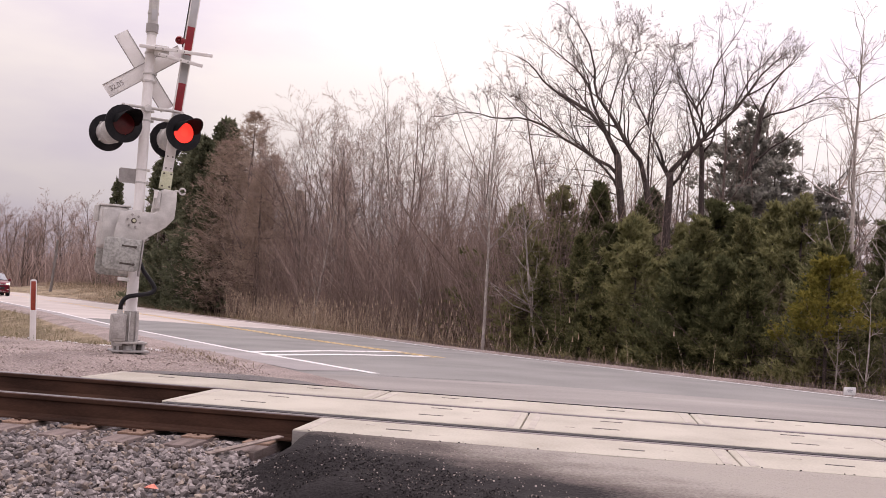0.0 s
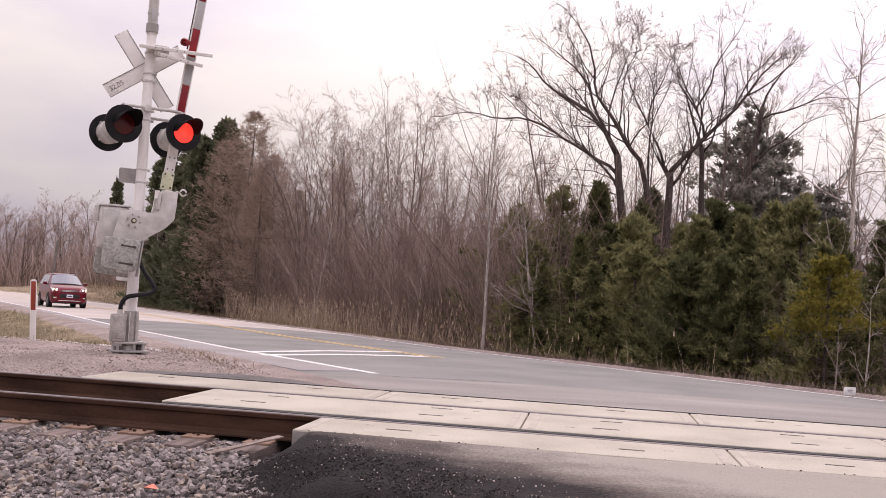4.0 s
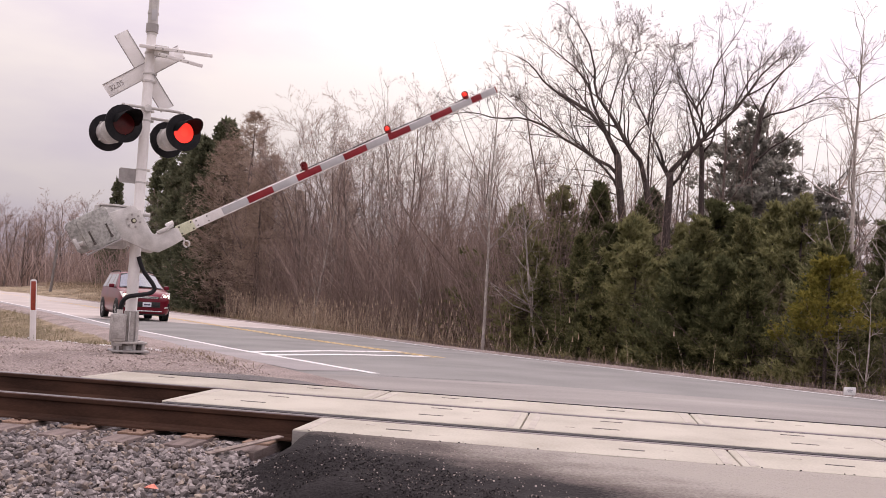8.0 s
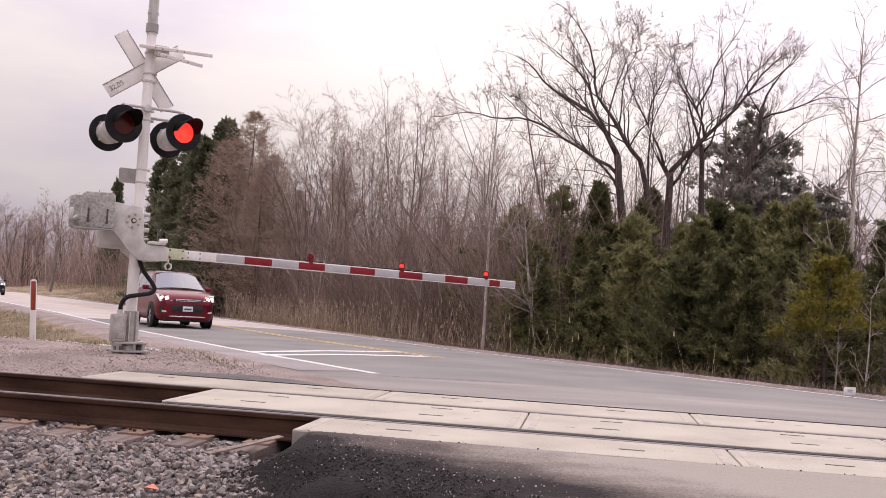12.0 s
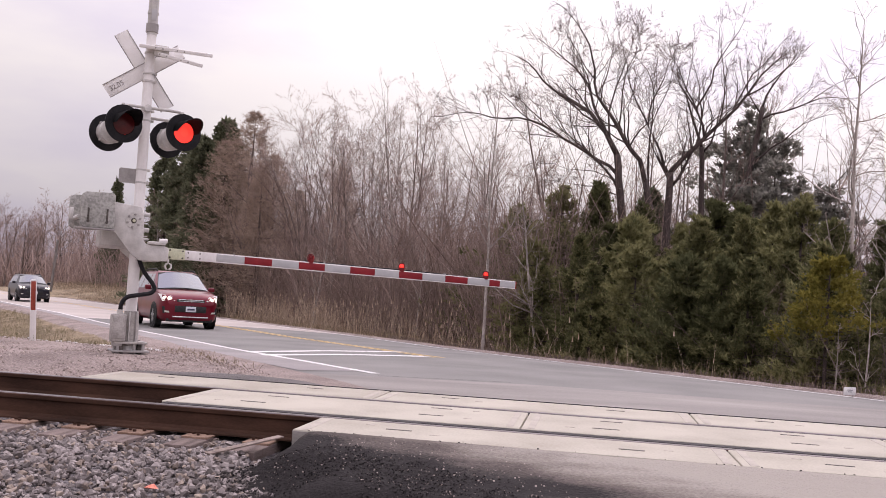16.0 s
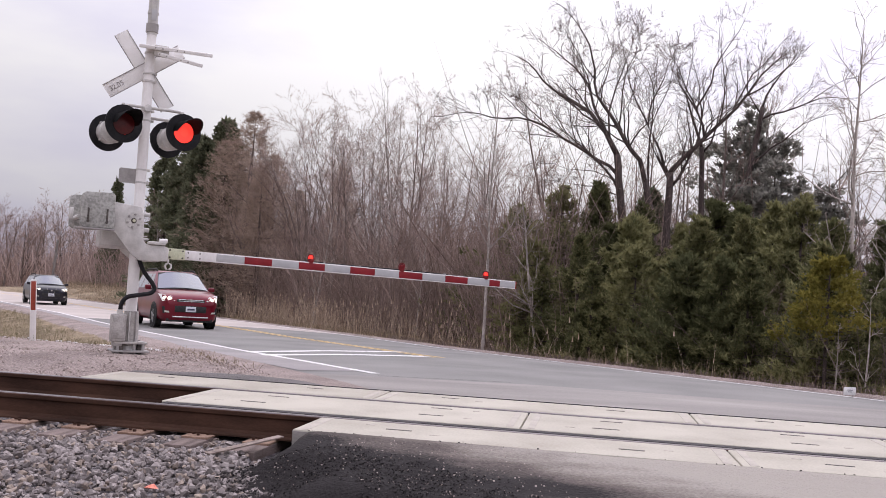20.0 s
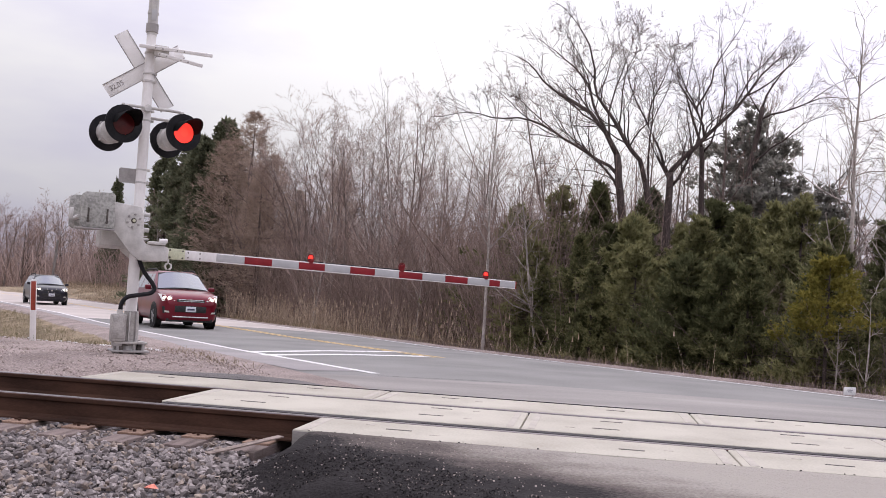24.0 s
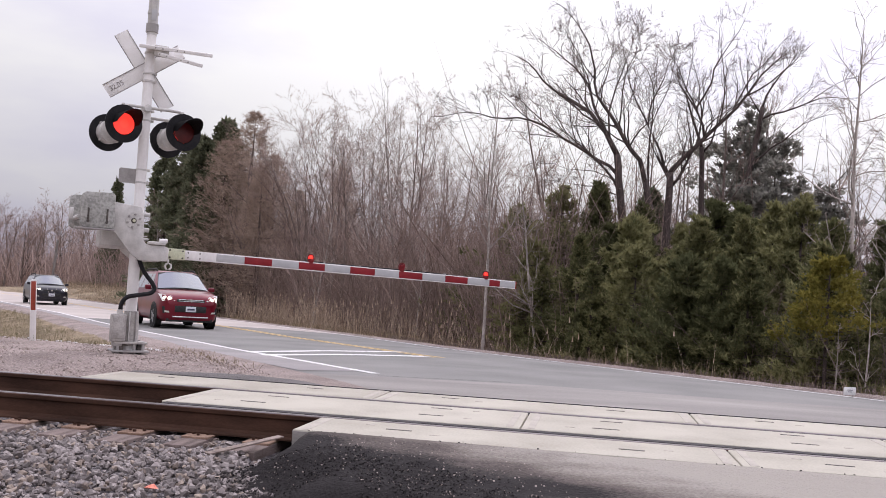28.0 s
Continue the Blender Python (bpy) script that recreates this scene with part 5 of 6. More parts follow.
FORKED = {"cheap": 2, "count": (10, 8, 7, 4), "from": (0.30, 0.2, 0.15, 0.1), "angle": ((0.35, 0.75), (0.5, 1.0), (0.5, 1.1), (0.5, 1.1)), "ratio": ((0.34, 0.56), (0.28, 0.5), (0.35, 0.6), (0.4, 0.7)), "bend": 0.20, "lift": 0.03, "twig": 0.0055, "child": 0.6}
FINE = {"cheap": 1, "count": (30, 7, 8), "from": (0.20, 0.1, 0.1), "angle": ((0.50, 1.0), (0.5, 1.1), (0.5, 1.1)), "ratio": ((0.10, 0.24), (0.35, 0.6), (0.4, 0.7)), "bend": 0.14, "lift": 0.04, "twig": 0.0048}
rng = np.random.default_rng(11)

GREY = [tree_kind("bare_tree", "tall slender bare deciduous tree with reddish grey twigs", "tree", "bare trees of the roadside wood", *(lambda a, b: (a, M["bark"], b, M["twig"], "crown"))(*slender(20 + k, 12.0 + 0.7 * (k % 3), 0.085 + 0.015 * (k % 3), FORKED if k % 2 else WOOD))) for k in range(6)]
PALE = [tree_kind("aspen", "slender bare aspen with a pale trunk", "tree", "pale aspens of the roadside wood", *(lambda a, b: (a, M["pale_bark"], b, M["twig"], "crown"))(*slender(40 + k, 10.5 + 1.2 * k, 0.075, FINE))) for k in range(3)]


def conifer(seed, h, w, base, n, per, size, name, label, leaf, **kw):
    wood = Geo()
    r = np.random.default_rng(seed)
    wood.tube([(0, 0, -0.3), (0.03, 0, h * 0.4), (0, 0.02, h * 0.97)], [h * 0.018, h * 0.012, 0.01], 7)
    for k in range(int(h * 7)):
        t = r.uniform(0.08, 0.95)
        a = r.uniform(0, 6.28)
        ln = w * (1 - t) ** 0.8 * 0.9
        wood.tube([(0, 0, h * t), (math.cos(a) * ln * 0.6, math.sin(a) * ln * 0.6, h * t + 0.02), (math.cos(a) * ln, math.sin(a) * ln, h * t + 0.1 * ln)], [0.02, 0.014, 0.005], 3)
    return tree_kind(name, label, "tree", name.replace("_", " ") + "s beyond the road", wood.mesh("trunk"), M["dark_bark"], tris_mesh("foliage", boughs(seed, n, per, size, h, w, base, *kw.pop("tuft"), **kw) if "tuft" in kw else foliage(seed, n, per, h, w, base, size, **kw)), M[leaf], "foliage")


CEDARS = [conifer(80 + k, 4.6 + 0.5 * k, 2.2 + 0.3 * (k % 3), 0.1, 190, 9, 11, "cedar", "dense dark green cedar growing beyond the ditch", "cedar", tuft=(0.15, 0.15), power=0.95 + 0.15 * (k % 3), rise=0.30, ragged=0.8, skew=1.3, broad=0.19) for k in range(5)]
GOLD = conifer(90, 3.6, 1.15, 1.75, 40, 6, 34, "cedar", "yellowish green young cedar among darker ones", "olive", tuft=(0.075, 0.17), power=0.6, rise=0.15, ragged=0.5)
SPRUCE = [conifer(95 + k, 12.2 + k, 3.1, 0.6, 240, 9, 9, "spruce", "tall dark green spruce at the edge of the wood", "spruce", tuft=(0.26, 0.30), power=0.8, rise=-0.05, ragged=0.5, skew=1.25, inner=0.2) for k in range(3)]
PINE = conifer(99, 11.6, 3.3, 4.6, 70, 8, 26, "pine", "pine rising behind the cedars, paled grey for haze", "pine", tuft=(0.19, 0.33), power=0.5, rise=0.25, ragged=0.65, inner=0.3)
RUSSET = [conifer(140 + k, 12.6, 2.9, 0.5, 620, 20, 0.34, "larch", "bare russet-brown larch with dense fine twigs", "russet", power=0.58, rise=0.36, droop=0.05, ragged=0.5, skew=0.75, wide=0.050) for k in range(2)]
SHORT = {"cheap": 1, "count": (16, 7, 6), "from": (0.25, 0.15, 0.1), "angle": ((0.5, 0.95), (0.5, 1.0), (0.3, 0.9)), "ratio": ((0.14, 0.32), (0.35, 0.55), (0.4, 0.7)), "bend": 0.10, "lift": 0.10, "twig": 0.009}
FAR = [tree_kind("bare_tree", "bare deciduous tree deep in the wood", "tree", "bare trees deep in the wood", *(lambda a, b: (a, M["bark"], b, M["twig"], "crown"))(*slender(120 + k, 12.0 + k, 0.12, SHORT))) for k in range(3)]

# the roadside wood
for s in np.arange(24, 108, 2.7):
    tall = float(np.interp(s, (24, 32, 36, 41, 45, 49, 62, 66), (0.54, 0.70, 0.90, 0.93, 0.80, 0.70, 0.70, 0.88)))
    for row, lat in enumerate((9.6, 12.6, 16.0, 20.5, 26.5)):
        x, y = spot(s + rng.uniform(-1.3, 1.3), lat + rng.uniform(-1.4, 1.4))
        if (row == 0 and 48 < s < 58) or (s > 74 and lat < 15):
            continue
        kinds = FAR if row > 2 else (PALE if rng.random() < 0.33 else GREY)
        if 50 < s < 66 and row in (1, 2) and rng.random() < 0.4:
            kinds = RUSSET
        plant(kinds, rng, x, y, rng.uniform(0.84, 1.12) * (tall if row < 3 else max(tall, 0.9)))
for s, lat in ((62, 11), (65, 9.0), (68, 12), (71, 9.5), (70, 16), (74, 13), (80, 17), (88, 18.5), (94, 17)):
    plant(SPRUCE, rng, *spot(s, lat), rng.uniform(0.85, 1.0))
for x, y, k in ((-21.9, 50.0, 1.06), (-23.3, 49.8, 0.92), (-20.2, 50.4, 0.84), (-24.6, 54.5, 0.95), (-25.6, 54.0, 0.85), (-19.5, 46.0, 0.75)):
    plant(RUSSET, rng, x, y, k)
# woods across the bend
MASS = {"cheap": 1, "count": (20, 8, 8), "from": (0.12, 0.1, 0.1), "angle": ((0.5, 1.05), (0.5, 1.1), (0.4, 1.0)), "ratio": ((0.2, 0.42), (0.3, 0.55), (0.35, 0.6)), "bend": 0.12, "lift": 0.08, "twig": 0.016}
CROWNS = [tree_kind("bare_tree", "broad bare tree of the far wood across the bend", "tree", "bare trees across the bend", *(lambda a, b: (a, M["bark"], b, M["twig"], "crown"))(*slender(160 + k, 11.0 + k, 0.14, MASS))) for k in range(3)]
for _ in range(95):
    y = rng.uniform(108, 180)
    plant(CROWNS, rng, -(y + 7.6) * rng.uniform(0.45, 0.76), y, rng.uniform(0.80, 1.22))
for x, y, k in ((-24.5, 52.0, 1.0), (-26.2, 53.0, 0.92)):
    plant(SPRUCE[1], rng, x, y, k)
for s, lat, k in ((50, 8.0, 0.9), (53, 8.6, 0.8), (55.5, 7.8, 0.85), (58, 8.8, 0.75), (49, 10, 0.95)):
    plant(FAR, rng, *spot(s, lat), k)

# cedars along the far side of the road
for s in np.arange(-4, 29, 1.5):
    for row, lat in enumerate((8.0, 10.2, 13.0)):
        if row == 2 and s < 3:
            continue
        x, y = spot(s + rng.uniform(-0.6, 0.6), lat + rng.uniform(-0.7, 0.7))
        if x < -0.1 * (y + 7.6) + 0.1 or x > 0.34 * (y + 7.6) + 1.6:
            continue
        kind = int(rng.integers(5))
        top = (4.25 + 0.125 * (y - 14)) * (0.76, 0.92, 1.0)[row] * rng.uniform(0.78, 1.06)
        plant(CEDARS[kind], rng, x, y, top / (4.6 + 0.5 * kind))
plant(GOLD, rng, 4.72, 12.6, 0.82)
plant(PINE, rng, 6.9, 36.6, 0.92)
for x, y in ((10.0, 27.0), (11.5, 30.0), (8.2, 23.0), (12.6, 33.0)):
    plant(GREY, rng, x, y, 0.5)
plant(SPRUCE, rng, 2.6, 38.0, 0.62)
for x, y, k in ((7.4, 33.5, 0.70), (9.0, 33.0, 0.60)):
    plant(PINE, rng, x, y, k)


# the big spreading trees: limbs are told by their lean from upright across the view, at their start and end
ACROSS, AWAY = np.array([0.9877, -0.1562, 0.0]), np.array([0.1562, 0.9877, 0.0])
ROUGH = {"cheap": 2, "from": (0.14, 0.12, 0.12, 0.1), "angle": ((0.35, 0.85), (0.45, 0.95), (0.4, 0.9), (0.3, 0.8)), "ratio": ((0.30, 0.56), (0.40, 0.70), (0.5, 0.9), (0.5, 0.9)), "bend": 0.22, "lift": 0.05, "twig": 0.0042, "child": 0.45, "slim": 0.008}


def limbed(x, y, limbs, seed, label, bark="dark_bark", fine="dark_twig", twiggy=1.0):
    """limbs: parent, where on it (0 to 1), lean at start and end, length, radius; the first is the trunk."""
    g = np.random.default_rng(seed)
    wood, twigs, lines = Geo(), Geo(), []
    for parent, t, lean0, lean1, length, r in limbs:
        if parent is not None:
            length, r = length * 0.95, r * 0.80
        if parent is None:
            p = np.array([0.0, 0.0, -0.3])
        else:
            q = lines[parent]
            i = min(int(t * (len(q) - 1)), len(q) - 2)
            p = q[i] + (q[i + 1] - q[i]) * (t * (len(q) - 1) - i)
        n = max(5, int(length * 2.0))
        deep, sway, turn, pts = g.uniform(-0.28, 0.28), 0.0, 0.0, [p]
        for k in range(n):
            sway, turn = 0.55 * sway + g.normal(0, 0.15), 0.7 * turn + g.normal(0, 0.10)
            a = radians(lean0 + (lean1 - lean0) * k / (n - 1)) + (sway if parent is not None else 0.3 * sway)
            d = ACROSS * math.sin(a) + np.array([0, 0, math.cos(a)]) + AWAY * (deep + turn if parent is not None else 0)
            p = p + d / np.linalg.norm(d) * length / n
            pts.append(p)
        end = 0.62 if parent is None else 0.10
        wood.tube(pts, [max(r * (1 - (1 - end) * k / n), 0.008) for k in range(n + 1)], 8 if r > 0.06 else 6)
        lines.append(pts)
        if parent is not None:
            sprout(wood, twigs, g, pts, r, min(length, 5.5), 0, {**ROUGH, "count": (max(4, int(length * 2.1 * twiggy)), 6, 4, 2)})
    t = thing("spreading_tree", pose(x, y, ground_z(x, y) - 0.05), label, "tree", "large bare trees behind the cedars")
    part("trunk", wood.mesh("trunk"), M[bark], t)
    part("crown", twigs.mesh("crown", False), M[fine], t)
    return t


SPREAD = "large spreading bare tree with dark crooked limbs"
limbed(2.10, 28.9, ((None, 0, -13, -9, 8.10, 0.21), (0, 1.0, -19, -62, 6.6, 0.14), (1, 0.13, -24, -44, 5.8, 0.085), (1, 0.10, 2, 28, 5.0, 0.06), (0, 0.90, -44, -86, 8.6, 0.085), (0, 0.82, -38, -50, 4.4, 0.075),
       (0, 0.86, -72, -98, 3.4, 0.03), (0, 0.80, -62, -84, 3.2, 0.03), (1, 0.35, -10, -20, 3.6, 0.045), (2, 0.3, -12, -30, 3.4, 0.04), (4, 0.35, -40, -62, 3.6, 0.04), (4, 0.5, -58, -40, 3.0, 0.03)), 51, SPREAD)
limbed(2.60, 29.6, ((None, 0, -3, -8, 7.17, 0.19), (0, 0.97, -27, -33, 8.1, 0.125), (0, 0.93, 0, -14, 6.8, 0.06), (1, 0.33, 6, 20, 4.8, 0.05), (1, 0.5, -4, 14, 3.6, 0.04), (1, 0.62, -40, -28, 3.0, 0.035), (2, 0.4, 18, 4, 3.4, 0.03)), 52, SPREAD)
limbed(2.76, 30.6, ((None, 0, 0, 2, 7.63, 0.21), (0, 0.98, -22, -10, 2.6, 0.10), (0, 1.0, 18, 52, 7.2, 0.13), (0, 0.92, 30, 2, 5.4, 0.085), (2, 0.28, -16, -40, 3.8, 0.075), (4, 0.35, 34, 18, 4.2, 0.055), (4, 0.3, -8, -4, 4.4, 0.05),
       (1, 0.95, 22, 32, 3.8, 0.055), (1, 0.9, -30, -16, 4.6, 0.045), (0, 0.95, -38, -34, 3.4, 0.05), (2, 0.5, 26, 40, 4.2, 0.05), (2, 0.62, 62, 44, 3.4, 0.045), (3, 0.6, 4, -10, 3.8, 0.04), (2, 0.4, 10, 0, 4.0, 0.045)), 53, SPREAD)
limbed(4.76, 31.4, ((None, 0, -6, -4, 8.86, 0.15), (0, 1.0, -12, 6, 3.6, 0.08), (0, 0.97, 24, 12, 3.0, 0.06)), 54, SPREAD, twiggy=0.8)
limbed(5.94, 35.5, ((None, 0, 4, 6, 11.47, 0.17), (0, 1.0, 12, 42, 3.4, 0.075), (0, 0.97, -30, -8, 2.8, 0.05), (0, 0.95, 66, 80, 4.4, 0.06), (0, 0.78, 44, 84, 4.6, 0.06), (0, 0.72, 66, 104, 3.2, 0.04), (0, 0.52, 58, 72, 6.4, 0.08), (3, 0.5, 40, 60, 2.6, 0.03), (6, 0.7, 20, 84, 2.8, 0.04)), 55,
       "bare spreading tree behind the pine", twiggy=0.75)

def spreading(base, limbs, seed, r, top, bark="dark_bark", fine="dark_twig"):
    """Limbs rise steeply from the fork and arch outwards."""
    g = np.random.default_rng(seed)
    wood, twigs = Geo(), Geo()
    spec = {"cheap": 2, "count": (8, 6, 5, 2), "from": (0.22, 0.22, 0.2, 0.1), "angle": ((0.4, 0.95), (0.45, 1.0), (0.4, 1.0), (0.3, 0.9)), "ratio": ((0.32, 0.6), (0.4, 0.7), (0.4, 0.68), (0.45, 0.85)), "bend": 0.22, "lift": 0.05, "twig": 0.0075, "child": 0.55}
    for az, up, up_end, start, length, rr in limbs:
        p, pts, sway = np.array([0.0, 0.0, start]), [np.array([0.0, 0.0, start])], np.zeros(2)
        for k in range(9):
            sway = 0.6 * sway + g.normal(0, 0.15, 2)
            d = vec(radians(az) + sway[0], radians(up + (up_end - up) * k / 8) + 0.8 * sway[1])
            p = p + d * length / 9
            pts.append(p)
        wood.tube(pts, [rr * (1 - 0.95 * k / 9) for k in range(10)], 7)
        sprout(wood, twigs, g, pts, rr, length, 0, spec)
    wood.tube([(0, 0, -0.4), (0.05, 0, top * 0.5), (0, 0, top + 0.3)], [r * 1.3, r, r * 0.8], 9)
    t = thing("spreading_tree", pose(base[0], base[1], ground_z(base[0], base[1]) - 0.05), "large spreading bare tree with dark crooked limbs", "tree", "large bare trees behind the cedars")
    part("trunk", wood.mesh("trunk"), M[bark], t)
    part("crown", twigs.mesh("crown", False), M[fine], t)
    return t


# darker crooked trees that rise out of the roadside wood
for x, y, seed in ((-13.5, 40.8, 8), (-11.6, 41.5, 9), (-16.4, 45.0, 10)):
    spreading((x, y), tuple((a0 + 40 * seed, up, up - 10, 3.4 + 0.3 * (k % 3), 8.2 - 0.5 * (k % 3), 0.055) for k, (a0, up) in enumerate(((0, 84), (60, 76), (130, 72), (190, 70), (250, 76), (310, 72)))), seed, 0.11, 3.8, "bark", "twig")

# single trees that stand out
for x, y, h, seed, r in ((-9.7, 37.3, 11.9, 77, 0.085), (-9.0, 37.8, 11.0, 78, 0.07), (-10.5, 38.3, 11.4, 79, 0.075), (-2.85, 18.3, 8.1, 71, 0.048), (6.28, 16.6, 9.6, 72, 0.075), (-1.6, 22.5, 6.6, 73, 0.06), (7.1, 17.2, 7.0, 74, 0.05), (4.72, 11.7, 1.75, 75, 0.022), (5.35, 12.0, 2.6, 76, 0.030)):
    a, b = slender(seed, h, r, {**FINE, "count": (24, 7, 5) if h > 4 else (7, 4, 3), "from": (0.3, 0.1, 0.1), "ratio": ((0.14, 0.32), (0.35, 0.6), (0.4, 0.7)), "cheap": 2, "bend": 0.16, "twig": 0.0034, "slim": 0.006}, 0.02)
    t = tree_kind("birch", "slender pale birch standing before the wood", "tree", "single birches beyond the road", a, M["pale_bark"], b, M["twig"], "crown")
    t.matrix_basis = pose(x, y, ground_z(x, y) - 0.05)
a, b = slender(91, 5.8, 0.05, {**FINE, "count": (9, 4, 4)}, 0.02)
t = tree_kind("sapling", "thin pale leaning sapling at the wood's edge", "tree", "single birches beyond the road", a, M["pale_bark"], b, M["twig"], "crown")
x, y = spot(61.5, 8.2)
t.matrix_basis = pose(x, y, ground_z(x, y) - 0.05, 0, -15, 0)
slim = plant(SPRUCE[0], rng, -54.9, 95.1, 1.10)
slim.matrix_basis = slim.matrix_basis @ Matrix.Diagonal((0.55, 0.55, 1, 1))


# ---- undergrowth and reeds, as loose masses ----
def blades(name, label, category, material, n, where, low, high, width, lean, seed, heads=0.0):
    g = np.random.default_rng(seed)
    tris = []
    for _ in range(n):
        x, y = where(g)
        z = ground_z(x, y)
        h = g.uniform(low, high)
        d = g.normal(0, lean, 2)
        a = g.uniform(0, 3.14)
        wx, wy = width * math.cos(a), width * math.sin(a)
        m = (x + d[0] * h * 0.4, y + d[1] * h * 0.4, z + h * 0.6)
        e = (x + d[0] * h, y + d[1] * h, z + h)
        tris.append(((x - wx, y - wy, z - 0.05), (x + wx, y + wy, z - 0.05), m))
        tris.append(((m[0] - wx * 0.7, m[1] - wy * 0.7, m[2] - 0.15 * h), (m[0] + wx * 0.7, m[1] + wy * 0.7, m[2] - 0.15 * h), e))
        if g.random() < heads:
            tris.append(((e[0] - 0.02, e[1], e[2] - 0.16), (e[0] + 0.02, e[1] + 0.01, e[2] - 0.16), (e[0], e[1], e[2] + 0.02)))
            tris.append(((e[0], e[1] - 0.02, e[2] + 0.02), (e[0], e[1] + 0.02, e[2] + 0.02), (e[0], e[1], e[2] - 0.18)))
    return tagged(part(name, tris_mesh(name, np.array(tris)), material), label, category, kind="stuff")


def strip(s0, s1, l0, l1):
    return lambda g: spot(g.uniform(s0, s1), g.uniform(l0, l1))


blades("reeds", "dry beige reeds in the roadside ditch", "reeds", M["reed"], 2300, lambda g: spot((33.0 + 2.4 * int(g.uniform(0, 6)) if g.random() < 0.78 else g.uniform(22, 33)) + g.normal(0, 0.7), 6.0 + 2.6 * g.uniform(0, 1) ** 1.3), 0.4, 1.8, 0.009, 0.17, 1, 0.35)
blades("reeds", "sparse dry reeds and cattails by the road", "reeds", M["reed"], 60, strip(-8, 20, 5.5, 7.2), 0.3, 1.1, 0.008, 0.16, 2, 0.3)
blades("reeds", "bent dry cattail stalks at the end of the reed bed", "reeds", M["reed"], 60, strip(15, 21, 5.3, 7.2), 0.5, 1.3, 0.010, 0.28, 6, 0.5)
blades("dead_grass", "dead brown grass along the road edge", "grass", M["dead_grass"], 9000, strip(-10, 90, 5.0, 7.5), 0.08, 0.35, 0.008, 0.3, 3)
blades("dead_grass", "dark matted dead grass at the far road edge", "grass", M["dark_twig"], 4200, strip(-10, 24, 4.40, 6.2), 0.03, 0.13, 0.010, 0.6, 9)
blades("dead_grass", "tangled dead grass under the trees", "grass", M["dead_grass"], 9000, strip(24, 110, 7.0, 14.0), 0.2, 0.7, 0.012, 0.3, 4)
blades("dead_grass", "pale tan dead grass bank beside the road bend", "grass", M["reed"], 6000, strip(66, 118, 4.9, 10.0), 0.1, 0.4, 0.012, 0.4, 8)
blades("verge_grass", "short greenish brown grass behind the gravel", "grass", M["green_grass"], 34000, lambda g: (lambda a, b: spot(a, -b - 0.5 * noise.noise((a * 0.5, b * 0.4, 6.0))))(g.uniform(9.5, 42), g.uniform(VERGE, 15)), 0.07, 0.17, 0.006, 0.45, 5)
blades("dead_grass", "flattened dead grass and dirt between gravel and road", "grass", M["dead_grass"], 260, lambda g: (lambda y: road_xy(y, -5.35 + g.normal(0, 0.2)))(g.uniform(4.2, 8.0)), 0.03, 0.12, 0.008, 0.8, 7)


def brush(name, label, n, where, low, high, material, seed, r=0.010):
    """Bare bushes: many fine stems with side twigs."""
    g, geo = np.random.default_rng(seed), Geo()
    for _ in range(n):
        x, y = where(g)
        z = ground_z(x, y)
        h = g.uniform(low, high)
        d = np.array([g.normal(0, 0.24), g.normal(0, 0.24), 1.0])
        p = np.array([x, y, z - 0.05])
        knee = p + d * h * g.uniform(0.4, 0.65)
        e = knee + (d + np.array([g.normal(0, 0.34), g.normal(0, 0.34), -0.1])) * h * 0.5
        geo.tube([p, knee, e], [r * (0.6 + 0.4 * h), r * (0.4 + 0.25 * h), r * 0.3], 3)
        for _ in range(7):
            t = g.uniform(0.2, 0.95)
            q = p + (knee - p) * t / 0.5 if t < 0.5 else knee + (e - knee) * (t - 0.5) / 0.5
            w = np.array([g.normal(0, 0.7), g.normal(0, 0.7), g.uniform(0.05, 0.75)]) * min(h, 5.0) * 0.38 * (1.3 - t)
            geo.spike(q, q + w, r * 0.6)
            if h > 1.5:
                q = q + w * g.uniform(0.3, 0.7)
                geo.spike(q, q + np.array([g.normal(0, 0.5), g.normal(0, 0.5), g.uniform(0.1, 0.8)]) * min(h, 4.0) * 0.14, r * 0.45)
    return tagged(part(name, geo.mesh(name, False), material), label, "undergrowth", kind="stuff")


brush("undergrowth", "dense bare reddish brown undergrowth of the wood", 7000, lambda g: (lambda s: spot(s, g.uniform(8.5 if s < 72 else 15, 24.0)))(g.uniform(21, 110)), 1.2, 6.0, M["twig"], 21, 0.009)
brush("saplings", "thin bare saplings crowding the wood", 2600, lambda g: (lambda s: spot(s, g.uniform(9.5 if s < 72 else 16, 32.0)))(g.uniform(21, 112)), 3.0, 11.5, M["twig"], 27, 0.007)
brush("thicket", "dense dark brown thicket at the foot of the wood", 4200, lambda g: spot(20 + 38 * g.uniform(0, 1) ** 1.3, g.uniform(7.6, 15.0)), 1.5, 6.4, M["brown_twig"], 31, 0.007)
brush("undergrowth", "bare brown bushes beside the cedars", 700, strip(8, 24, 7.5, 15.0), 0.8, 3.2, M["brown_twig"], 22, 0.009)
brush("undergrowth", "sparse bare stems before the cedars", 150, strip(-6, 12, 6.6, 8.0), 0.5, 2.2, M["dark_twig"], 23, 0.008)
brush("far_woods", "distant bare thicket across the bend of the road", 3400, lambda g: (lambda y: (-(y + 7.6) * g.uniform(0.40, 0.78), y))(g.uniform(108, 200)), 1.5, 7.5, M["twig"], 24, 0.030)
brush("far_woods", "bare thicket at the foot of the far trees", 1300, strip(82, 130, 11, 26), 1.5, 6.5, M["twig"], 29, 0.018)
